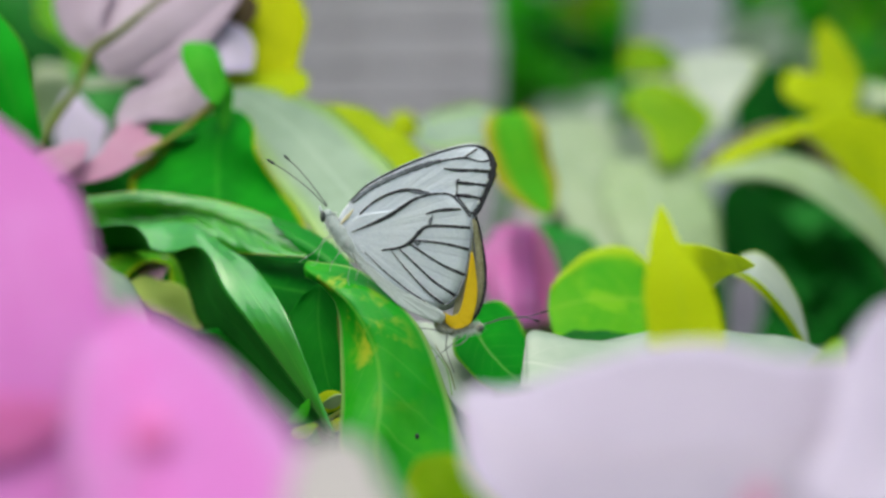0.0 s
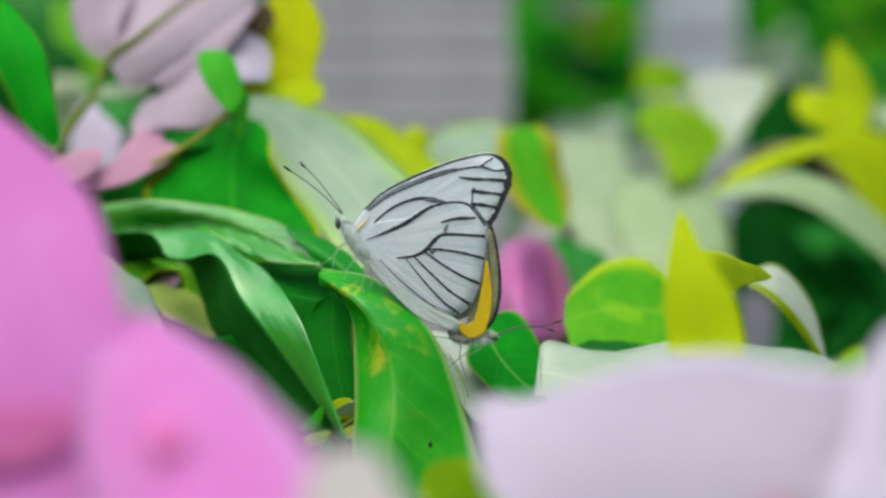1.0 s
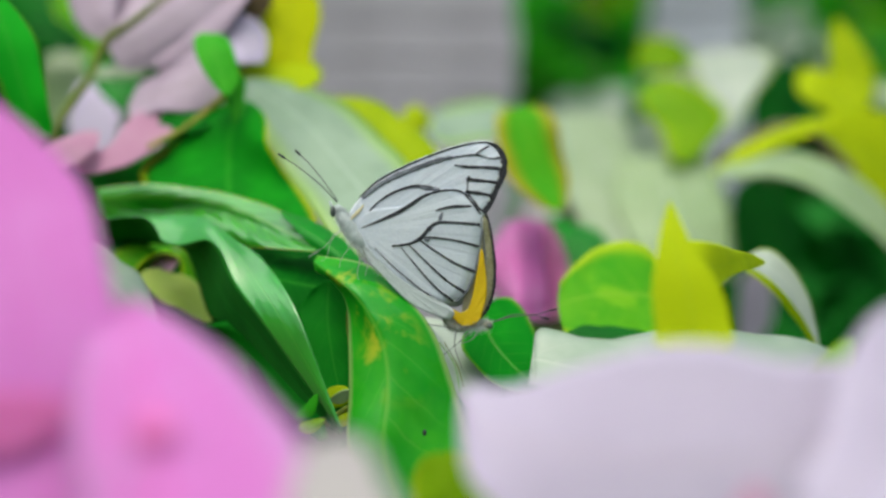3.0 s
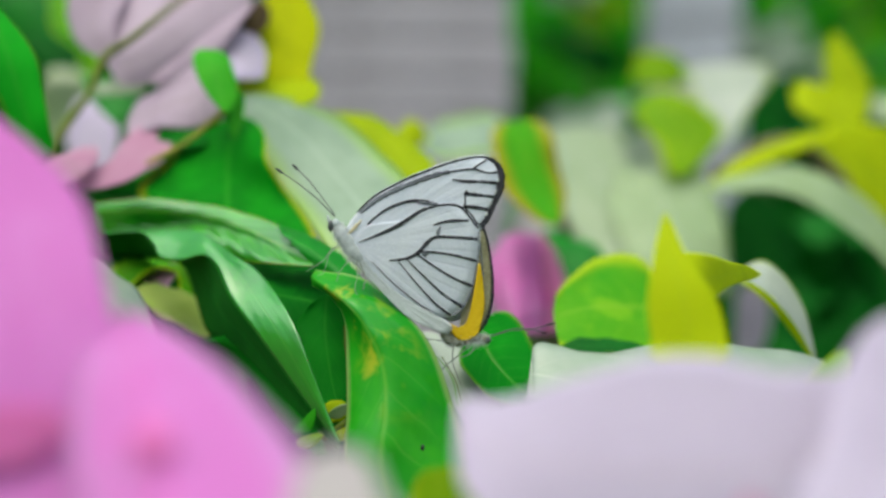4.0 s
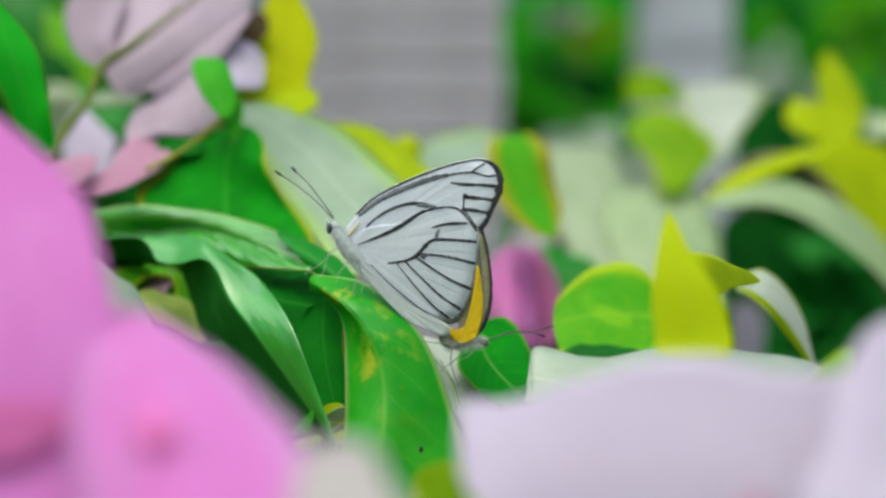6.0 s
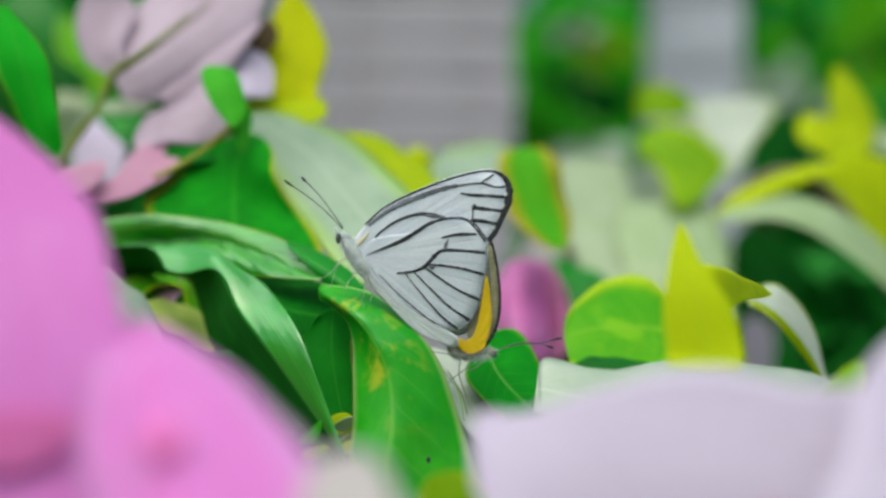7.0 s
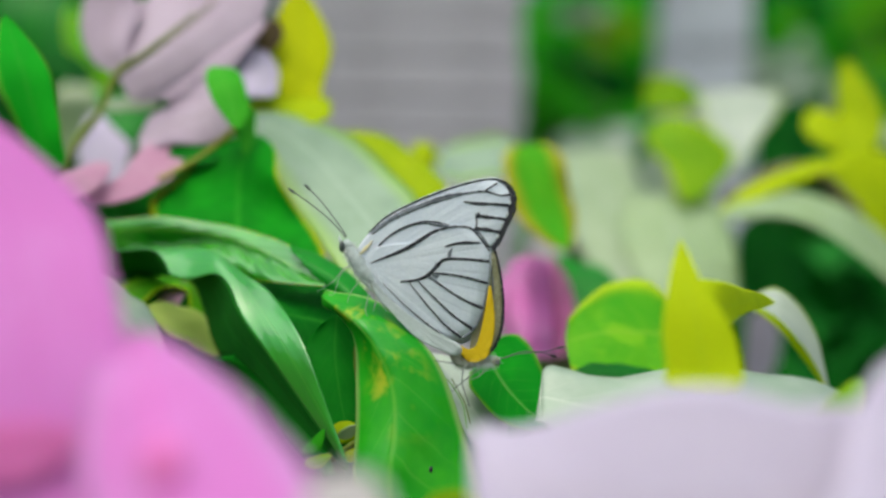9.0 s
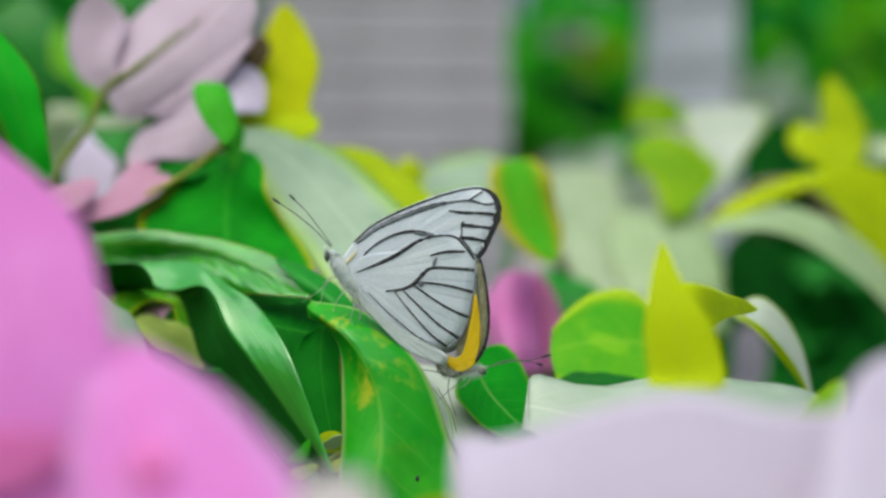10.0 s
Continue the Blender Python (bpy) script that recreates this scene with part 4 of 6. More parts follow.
draped("bract", upper, DIM_LILAC, (((-0.0258, -0.0140, 1.0368), (-0.0192, -0.0180, 1.0404), (-0.0112, -0.0220, 1.0442), (-0.0068, -0.0230, 1.0461)),
       ((-0.0265, -0.0210, 1.0312), (-0.0176, -0.0260, 1.0340), (-0.0080, -0.0290, 1.0373), (-0.0048, -0.0270, 1.0410)),
       ((-0.0248, -0.0270, 1.0277), (-0.0170, -0.0310, 1.0289), (-0.0079, -0.0330, 1.0292), (-0.0030, -0.0320, 1.0324))), label="pale lilac bract", wave=0.0005)
blade("bract", upper, LILAC, ((-0.0086, -0.0140, 1.0487), (-0.0042, -0.0160, 1.0484), (0.0006, -0.0170, 1.0472), (0.0052, -0.0160, 1.0452)),
      ((0.0011, -0.0070, -0.0070), (0.0009, -0.0060, -0.0061)),
      ((-0.0001, 0.0050, 0.0064), (0.0004, 0.0060, 0.0065)), label="whitish lilac bract", tip=0.4)
blade("bract", upper, ROSE, ((-0.0333, -0.0420, 1.0148), (-0.0241, -0.0390, 1.0189), (-0.0184, -0.0340, 1.0245), (-0.0148, -0.0270, 1.0303)),
      ((-0.0032, 0.0050, 0.0028), (-0.0054, 0.0060, 0.0041)),
      ((0.0029, -0.0030, -0.0022), (0.0046, -0.0040, -0.0021)), label="rose pink bract edge")
blade("bract", upper, LILAC, ((-0.0527, 0.0490, 1.0209), (-0.0538, 0.0532, 1.0296), (-0.0539, 0.0602, 1.0407), (-0.0560, 0.0687, 1.0470)),
      ((-0.0079, 0.0042, 0.0032), (-0.0076, 0.0028, 0.0023)),
      ((0.0078, -0.0042, -0.0031), (0.0075, -0.0028, -0.0023)), label="whitish bract")
blade("bract", upper, ROSE, ((-0.0376, -0.0498, 1.0146), (-0.0333, -0.0441, 1.0198), (-0.0302, -0.0357, 1.0242)),
      ((-0.0040, 0.0000, 0.0012),),
      ((0.0040, 0.0000, -0.0012),), label="faded pink bract")
blade("leaf", upper, GREEN, ((-0.0503, 0.0320, 1.0483), (-0.0437, 0.0280, 1.0440), (-0.0386, 0.0240, 1.0391), (-0.0348, 0.0200, 1.0325)),
      ((-0.0013, -0.0040, -0.0046), (-0.0014, -0.0040, -0.0040)),
      ((0.0029, 0.0040, 0.0023), (0.0036, 0.0040, 0.0031)), label="green leaf among the bracts", wave=0.0004)
blade("leaf", upper, PALE, ((-0.0434, 0.0120, 1.0422), (-0.0362, 0.0120, 1.0428), (-0.0289, 0.0120, 1.0428)),
      ((0.0005, -0.0020, -0.0020),),
      ((-0.0005, 0.0020, 0.0020),), label="pale yellow-green leaf under the bracts")
tube("stem", ((-0.0345, -0.0100, 1.0479), (-0.0290, -0.0130, 1.0505), (-0.0223, -0.0130, 1.0556), (-0.0159, -0.0110, 1.0614), (-0.0121, -0.0090, 1.0658)), (0.0009, 0.0006, 0.0004, 0.0003, 0.0003), STEM, upper, "green-brown rib of the bract", knots=0.2)
blade("leaf", upper, SHADE, ((-0.0990, 0.1400, 1.0723), (-0.0892, 0.1400, 1.0700), (-0.0785, 0.1400, 1.0665)),
      ((0.0006, -0.0020, -0.0057),),
      ((0.0004, 0.0020, 0.0058),), label="dark leaf far back in shade", tip=0.6, root=0.6)
blade("leaf", upper, PALE, ((-0.0934, 0.1477, 1.0378), (-0.0889, 0.1477, 1.0487), (-0.0864, 0.1477, 1.0601), (-0.0899, 0.1533, 1.0663)),
      ((-0.0094, 0.0000, 0.0010), (-0.0089, 0.0000, 0.0005)),
      ((0.0094, 0.0000, -0.0010), (0.0089, 0.0000, -0.0005)), label="pale green leaf")
blade("leaf", upper, LEAFY, ((-0.0888, 0.1759, 1.0608), (-0.0872, 0.1759, 1.0723), (-0.0945, 0.1815, 1.0857), (-0.1010, 0.1900, 1.1010)),
      ((-0.0068, 0.0000, 0.0010), (-0.0063, 0.0000, 0.0011)),
      ((0.0068, 0.0000, -0.0010), (0.0063, 0.0000, -0.0011)), label="light green leaf far back")
blade("leaf", upper, GREEN, ((-0.1093, 0.2041, 1.0772), (-0.1148, 0.2041, 1.0860), (-0.1211, 0.2069, 1.1019), (-0.1223, 0.2182, 1.1197)),
      ((-0.0121, 0.0000, -0.0022), (-0.0145, -0.0028, -0.0005)),
      ((0.0121, 0.0000, 0.0022), (0.0147, 0.0028, 0.0005)), label="green leaf far back")
blade("leaf", upper, VIVID, ((-0.0117, -0.1420, 1.0152), (-0.0142, -0.1430, 1.0212), (-0.0175, -0.1410, 1.0300), (-0.0242, -0.1290, 1.0406)),
      ((-0.0017, -0.0040, -0.0004), (-0.0019, -0.0060, -0.0008)),
      ((0.0024, 0.0030, 0.0003), (0.0023, 0.0070, 0.0010)), label="green leaf with a yellow edge", wave=0.0003)

right = shrub("bougainvillea_shrub", "yellow-green bougainvillea twigs with young leaves", (0.1100, 0.3400, 0.0000), [(((0.1100, 0.3400, 0.0000), (0.1002, 0.3590, 0.6977), (0.0764, 0.3461, 0.8975), (0.0606, 0.3333, 0.9533), (0.0499, 0.3077, 0.9761)), 0.0060, 0.0010)])
draped("leaf", right, LEAFY, (((-0.0641, -0.0270, 0.9959), (-0.0701, -0.0260, 1.0004), (-0.0777, -0.0290, 0.9998), (-0.0843, -0.0350, 0.9958), (-0.0878, -0.0400, 0.9922)),
       ((-0.0650, -0.0370, 0.9889), (-0.0717, -0.0390, 0.9896), (-0.0790, -0.0410, 0.9896), (-0.0850, -0.0430, 0.9885), (-0.0885, -0.0440, 0.9874)),
       ((-0.0666, -0.0480, 0.9805), (-0.0731, -0.0500, 0.9798), (-0.0801, -0.0520, 0.9802), (-0.0857, -0.0520, 0.9808), (-0.0876, -0.0500, 0.9820))), label="young green leaf with a broad yellow edge", wave=0.0005)
blade("leaf", right, SHADE, ((-0.0877, -0.0554, 0.9821), (-0.0810, -0.0554, 0.9824), (-0.0712, -0.0528, 0.9822)),
      ((-0.0008, -0.0026, -0.0015),),
      ((0.0008, 0.0026, 0.0016),), label="underside of a leaf, shade put into its dark colour")
blade("leaf", right, LIME, ((-0.0765, -0.1390, 0.9858), (-0.0760, -0.1370, 0.9880), (-0.0766, -0.1350, 0.9947), (-0.0780, -0.1320, 1.0002), (-0.0781, -0.1270, 1.0066)),
      ((-0.0053, 0.0000, 0.0003), (-0.0050, 0.0000, 0.0006), (-0.0024, 0.0000, 0.0000)),
      ((0.0055, 0.0000, -0.0002), (0.0050, 0.0000, -0.0006), (0.0025, 0.0000, 0.0000)), label="bright yellow young leaf standing upright", wave=0.0004, tip=0.8, root=0.16)
blade("leaf", right, LIME, ((-0.0755, -0.1169, 0.9988), (-0.0699, -0.1144, 0.9968), (-0.0602, -0.0887, 0.9973), (-0.0493, -0.0580, 0.9968)),
      ((-0.0013, -0.0051, -0.0036), (-0.0013, -0.0051, -0.0018)),
      ((0.0014, 0.0051, 0.0038), (0.0013, 0.0051, 0.0018)), label="yellow leaf base", wave=0.0002)
blade("leaf", right, BLANCH, ((-0.0490, -0.0320, 0.9960), (-0.0433, -0.0350, 0.9951), (-0.0375, -0.0370, 0.9881), (-0.0340, -0.0400, 0.9786)),
      ((-0.0019, -0.0060, -0.0024), (-0.0019, -0.0040, -0.0022)),
      ((0.0022, 0.0060, 0.0038), (0.0023, 0.0040, 0.0022)), label="pale curled leaf hooked at its end", wave=0.0003, root=0.5, tip=0.9)
blade("leaf", right, LIME, ((-0.0500, -0.0360, 0.9963), (-0.0454, -0.0440, 0.9924), (-0.0397, -0.0440, 0.9859), (-0.0346, -0.0430, 0.9783)),
      ((-0.0005, 0.0000, -0.0006), (-0.0006, 0.0000, -0.0005)),
      ((0.0002, -0.0010, 0.0005), (0.0003, -0.0010, 0.0004)), label="yellow rim of the curled leaf", wave=0.0001)
blade("leaf", right, FRESH, ((-0.0604, -0.1250, 0.9758), (-0.0570, -0.1280, 0.9801), (-0.0545, -0.1300, 0.9833), (-0.0515, -0.1280, 0.9869)),
      ((-0.0009, 0.0030, 0.0009), (-0.0008, 0.0040, 0.0008)),
      ((0.0006, -0.0040, -0.0009), (0.0007, -0.0040, -0.0010)), label="yellow-green leaf tip behind the pale bract")

back = shrub("bougainvillea_shrub", "bougainvillea shrub with large pale and yellow-green leaves", (0.1600, 0.4600, 0.0000), [(((0.1600, 0.4600, 0.0000), (0.1649, 0.4615, 0.6834), (0.1559, 0.4615, 0.9174), (0.1428, 0.4487, 0.9897), (0.1047, 0.4359, 1.0342), (0.0769, 0.4231, 1.0249)), 0.0060, 0.0016), (((0.1600, 0.4600, 0.0000), (0.0537, 0.4359, 0.7350), (0.0439, 0.4231, 0.9243), (0.0314, 0.4102, 0.9874), (0.0273, 0.3974, 1.0033)), 0.0060, 0.0012)])
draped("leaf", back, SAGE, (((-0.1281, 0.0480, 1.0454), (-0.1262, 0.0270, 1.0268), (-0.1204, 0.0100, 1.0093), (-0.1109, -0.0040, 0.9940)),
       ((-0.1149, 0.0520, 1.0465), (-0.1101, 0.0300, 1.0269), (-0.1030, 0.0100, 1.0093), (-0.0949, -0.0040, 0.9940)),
       ((-0.1008, 0.0560, 1.0461), (-0.0962, 0.0340, 1.0272), (-0.0859, 0.0140, 1.0094), (-0.0768, -0.0020, 0.9939))), label="large leaf coloured pale for sky sheen", wave=0.0012)
draped("leaf", back, PALE, (((-0.1046, 0.0280, 1.0291), (-0.1084, 0.0160, 1.0169), (-0.1050, 0.0010, 1.0029), (-0.0979, -0.0130, 0.9897)),
       ((-0.0903, 0.0280, 1.0306), (-0.0905, 0.0140, 1.0177), (-0.0882, -0.0010, 1.0038), (-0.0859, -0.0140, 0.9897)),
       ((-0.0770, 0.0280, 1.0322), (-0.0720, 0.0180, 1.0207), (-0.0717, 0.0020, 1.0056), (-0.0728, -0.0110, 0.9897))), label="broad pale green leaf", wave=0.001)
blade("leaf", back, MELLOW, ((-0.1426, -0.0750, 1.0365), (-0.1417, -0.0820, 1.0296), (-0.1382, -0.0880, 1.0183), (-0.1333, -0.0960, 1.0084)),
      ((-0.0075, -0.0060, -0.0011), (-0.0070, -0.0080, -0.0032)),
      ((0.0084, 0.0070, 0.0024), (0.0082, 0.0080, 0.0008)), label="green leaf with a brownish yellow edge", root=0.3)
blade("leaf", back, SILVER, ((-0.1692, -0.0241, 1.0349), (-0.1603, -0.0228, 1.0356), (-0.1487, -0.0228, 1.0373), (-0.1394, -0.0241, 1.0372)),
      ((-0.0004, -0.0115, -0.0069), (-0.0003, -0.0115, -0.0070)),
      ((0.0004, 0.0115, 0.0072), (0.0003, 0.0115, 0.0073)), label="pale leaf", tip=0.6)
blade("leaf", back, LIME, ((-0.1750, -0.0498, 1.0362), (-0.1710, -0.0523, 1.0347), (-0.1667, -0.0498, 1.0330)),
      ((-0.0015, -0.0026, -0.0038),),
      ((0.0015, 0.0026, 0.0038),), label="small yellow leaf")
blade("leaf", back, FRESH, ((-0.0979, 0.0470, 1.0635), (-0.0942, 0.0500, 1.0664), (-0.0846, 0.0500, 1.0664), (-0.0773, 0.0520, 1.0657)),
      ((-0.0004, -0.0030, -0.0053), (0.0000, -0.0030, -0.0053)),
      ((0.0003, 0.0020, 0.0064), (-0.0003, 0.0020, 0.0064)), label="yellow-green leaf", tip=0.5)
blade("leaf", back, FRESH, ((-0.0960, 0.0400, 1.0538), (-0.0866, 0.0340, 1.0484), (-0.0787, 0.0280, 1.0386), (-0.0810, 0.0210, 1.0287)),
      ((-0.0056, -0.0060, -0.0078), (-0.0107, -0.0070, -0.0073)),
      ((0.0058, 0.0060, 0.0084), (0.0108, 0.0060, 0.0070)), label="yellow-green leaf hanging down", tip=0.5, root=0.4)
blade("leaf", back, BLANCH, ((-0.0677, 0.0290, 1.0383), (-0.0653, 0.0420, 1.0482), (-0.0620, 0.0570, 1.0617), (-0.0601, 0.0670, 1.0713)),
      ((-0.0055, 0.0000, 0.0000), (-0.0145, 0.0000, 0.0000)),
      ((0.0063, 0.0000, 0.0006), (0.0145, 0.0000, 0.0010)), label="pale leaf opened like a fan", tip=0.25, root=0.9)
# dark leaves stand in for shaded gaps between the pale ones
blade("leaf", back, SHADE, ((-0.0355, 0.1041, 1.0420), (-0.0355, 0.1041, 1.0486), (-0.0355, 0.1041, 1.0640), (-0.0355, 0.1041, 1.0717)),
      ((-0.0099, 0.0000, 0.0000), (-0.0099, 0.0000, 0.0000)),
      ((0.0099, 0.0000, 0.0000), (0.0099, 0.0000, 0.0000)), label="dark leaf filling a shaded gap", tip=0.4)
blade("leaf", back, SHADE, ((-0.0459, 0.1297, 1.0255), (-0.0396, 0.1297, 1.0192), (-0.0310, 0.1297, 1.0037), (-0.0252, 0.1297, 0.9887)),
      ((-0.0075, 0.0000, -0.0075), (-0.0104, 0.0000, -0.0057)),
      ((0.0075, 0.0000, 0.0075), (0.0103, 0.0000, 0.0058)), label="dark leaf filling a shaded gap", tip=0.5)
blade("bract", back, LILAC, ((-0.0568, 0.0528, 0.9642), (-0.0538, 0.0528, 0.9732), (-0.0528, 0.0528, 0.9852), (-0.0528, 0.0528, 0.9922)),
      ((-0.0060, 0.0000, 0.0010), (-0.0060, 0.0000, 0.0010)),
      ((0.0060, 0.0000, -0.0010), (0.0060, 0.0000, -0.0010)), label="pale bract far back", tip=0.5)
# filler leaf, added where the grey post would show through
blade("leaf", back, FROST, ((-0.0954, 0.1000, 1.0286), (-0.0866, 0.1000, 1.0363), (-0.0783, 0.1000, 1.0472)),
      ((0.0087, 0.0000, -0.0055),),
      ((-0.0076, 0.0000, 0.0076),), label="pale filler leaf added far back for the grey post", tip=0.5)
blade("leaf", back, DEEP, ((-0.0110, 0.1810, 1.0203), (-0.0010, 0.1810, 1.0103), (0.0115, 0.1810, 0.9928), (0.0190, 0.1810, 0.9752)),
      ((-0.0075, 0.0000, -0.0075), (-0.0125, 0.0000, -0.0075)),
      ((0.0075, 0.0000, 0.0075), (0.0125, 0.0000, 0.0075)), label="dark leaf filling a shaded gap", tip=0.5)
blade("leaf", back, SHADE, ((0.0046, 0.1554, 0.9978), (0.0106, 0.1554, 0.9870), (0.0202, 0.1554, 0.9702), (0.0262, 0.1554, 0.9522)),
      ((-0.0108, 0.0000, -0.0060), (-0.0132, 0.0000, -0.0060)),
      ((0.0108, 0.0000, 0.0060), (0.0132, 0.0000, 0.0060)), label="dark leaf filling a shaded gap", tip=0.5)
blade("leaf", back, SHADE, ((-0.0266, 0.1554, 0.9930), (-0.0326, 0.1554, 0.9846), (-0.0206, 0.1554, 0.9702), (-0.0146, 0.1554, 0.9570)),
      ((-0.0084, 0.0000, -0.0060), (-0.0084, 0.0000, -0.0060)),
      ((0.0084, 0.0000, 0.0060), (0.0084, 0.0000, 0.0060)), label="dark leaf filling a shaded gap", tip=0.5)
blade("leaf", back, LIME, ((-0.0382, -0.0113, 1.0404), (-0.0348, -0.0036, 1.0518), (-0.0365, 0.0015, 1.0636), (-0.0379, 0.0066, 1.0739)),
      ((-0.0067, 0.0000, 0.0000), (-0.0054, 0.0000, -0.0005)),
      ((0.0067, 0.0000, 0.0000), (0.0054, 0.0000, 0.0004)), label="bright yellow pointed leaf", tip=0.8)
blade("leaf", back, LIME, ((-0.0340, -0.0087, 1.0442), (-0.0421, -0.0062, 1.0480), (-0.0499, -0.0036, 1.0518), (-0.0518, 0.0015, 1.0542)),
      ((-0.0024, -0.0026, -0.0056), (-0.0019, -0.0026, -0.0047)),
      ((0.0024, 0.0026, 0.0056), (0.0020, 0.0026, 0.0048)), label="bright yellow leaf", tip=0.5)
blade("leaf", back, PALE, ((-0.0293, 0.0015, 1.0497), (-0.0232, 0.0041, 1.0491), (-0.0131, 0.0015, 1.0488)),
      ((-0.0008, -0.0026, -0.0048),),
      ((0.0008, 0.0026, 0.0048),), label="pale leaf")
blade("leaf", back, LIME, ((-0.0489, -0.0190, 1.0363), (-0.0391, -0.0177, 1.0308), (-0.0227, -0.0177, 1.0200), (-0.0077, -0.0241, 1.0104)),
      ((-0.0043, -0.0064, -0.0119), (-0.0054, -0.0064, -0.0164)),
      ((0.0044, 0.0064, 0.0123), (0.0055, 0.0064, 0.0169)), label="broad yellow-green leaf", tip=0.5, root=0.5)
blade("leaf", back, PALE, ((-0.0863, -0.0500, 1.0206), (-0.0687, -0.0450, 1.0240), (-0.0516, -0.0470, 1.0185), (-0.0356, -0.0500, 1.0043), (-0.0275, -0.0630, 0.9847)),
      ((-0.0019, -0.0100, -0.0042), (-0.0040, -0.0110, -0.0049), (-0.0055, -0.0120, -0.0035)),
      ((0.0019, 0.0110, 0.0048), (0.0038, 0.0090, 0.0050), (0.0053, 0.0100, 0.0031)), label="long arching leaf with a pale sheen", wave=0.0004)
blade("leaf", back, LIME, ((-0.0861, -0.0446, 1.0212), (-0.0746, -0.0395, 1.0278), (-0.0592, -0.0318, 1.0342), (-0.0417, -0.0241, 1.0393)),
      ((0.0003, -0.0026, -0.0024), (-0.0002, -0.0026, -0.0025)),
      ((-0.0003, 0.0026, 0.0024), (0.0002, 0.0026, 0.0026)), label="yellow-green leaf along the twig")
draped("bract", back, MAUVE, (((-0.1475, -0.0960, 0.9814), (-0.1494, -0.0920, 0.9887), (-0.1502, -0.0800, 0.9987), (-0.1453, -0.0680, 1.0060)),
       ((-0.1432, -0.1040, 0.9815), (-0.1434, -0.1000, 0.9889), (-0.1436, -0.0900, 0.9980), (-0.1415, -0.0720, 1.0068)),
       ((-0.1362, -0.0920, 0.9809), (-0.1358, -0.0860, 0.9885), (-0.1362, -0.0780, 0.9972), (-0.1361, -0.0670, 1.0063))), label="deep rose pink bract", wave=0.0006)
draped("bract", back, MAGENTA, (((-0.1424, -0.0880, 0.9806), (-0.1413, -0.0800, 0.9883), (-0.1406, -0.0720, 0.9979), (-0.1399, -0.0660, 1.0063)),
       ((-0.1364, -0.0840, 0.9804), (-0.1345, -0.0800, 0.9883), (-0.1349, -0.0720, 0.9979), (-0.1368, -0.0660, 1.0066)),
       ((-0.1321, -0.0880, 0.9816), (-0.1302, -0.0860, 0.9885), (-0.1306, -0.0760, 0.9987), (-0.1343, -0.0670, 1.0063))), label="deep pink bract folded behind", wave=0.0006)
blade("leaf", back, GREEN, ((-0.1349, -0.0480, 1.0066), (-0.1288, -0.0520, 1.0021), (-0.1220, -0.0560, 0.9978), (-0.1154, -0.0600, 0.9942)),
      ((-0.0019, -0.0080, -0.0085), (-0.0023, -0.0080, -0.0066)),
      ((0.0022, 0.0080, 0.0043), (0.0038, 0.0060, 0.0056)), label="green leaf in shade")
blade("bract", back, CREAM, ((-0.1403, -0.0241, 1.0104), (-0.1359, -0.0216, 1.0104), (-0.1275, -0.0241, 1.0095)),
      ((-0.0010, -0.0026, -0.0052),),
      ((0.0010, 0.0026, 0.0052),), label="faded cream bract")

near_pink = shrub("bougainvillea_shrub", "bougainvillea shrub in full bright pink bloom", (-0.0600, 0.1100, 0.0000), [(((-0.0600, 0.1100, 0.0000), (-0.0668, 0.1579, 0.8054), (-0.0515, 0.1493, 0.9092), (-0.0405, 0.1436, 0.9519), (-0.0410, 0.1493, 0.9791)), 0.0060, 0.0012)])
blade("bract", near_pink, BLUSH, ((0.0210, 0.0280, 0.9656), (0.0176, 0.0370, 0.9811), (0.0152, 0.0420, 0.9906), (0.0111, 0.0500, 1.0007), (0.0059, 0.0580, 1.0092), (-0.0024, 0.0680, 1.0209)),
      ((-0.0173, 0.0010, -0.0013), (-0.0151, 0.0010, -0.0001), (-0.0137, 0.0000, 0.0000), (-0.0097, 0.0000, 0.0000)),
      ((0.0140, 0.0000, -0.0017), (0.0112, -0.0010, -0.0016), (0.0107, -0.0010, -0.0010), (0.0098, 0.0000, -0.0003)), label="bright pink papery bract", tip=0.75, root=0.4)
blade("bract", near_pink, PINK, ((0.0358, 0.0020, 0.9712), (0.0365, 0.0100, 0.9786), (0.0335, 0.0210, 0.9831), (0.0298, 0.0320, 0.9878), (0.0253, 0.0470, 0.9939)),
      ((-0.0096, 0.0100, -0.0029), (-0.0101, 0.0100, -0.0010), (-0.0075, 0.0070, 0.0004)),
      ((0.0132, 0.0020, -0.0018), (0.0127, 0.0020, -0.0001), (0.0091, 0.0020, 0.0004)), label="bright pink papery bract with deeper veins", tip=0.72, root=0.45)
blade("bract", near_pink, PINK, ((0.0146, 0.0508, 0.9825), (0.0125, 0.0379, 0.9779), (0.0102, 0.0379, 0.9712), (0.0116, 0.0336, 0.9653)),
      ((-0.0076, -0.0043, 0.0020), (-0.0086, -0.0043, 0.0031)),
      ((0.0081, 0.0043, -0.0021), (0.0092, 0.0043, -0.0032)), label="bright pink bract hanging low", tip=0.5)
blade("bract", near_pink, CREAM, ((0.0518, 0.0049, 0.9741), (0.0517, 0.0106, 0.9770), (0.0506, 0.0164, 0.9803), (0.0504, 0.0221, 0.9829)),
      ((-0.0051, 0.0000, 0.0000), (-0.0039, 0.0000, 0.0000)),
      ((0.0051, 0.0000, 0.0000), (0.0039, 0.0000, 0.0000)), label="cream-coloured bract", tip=0.4)
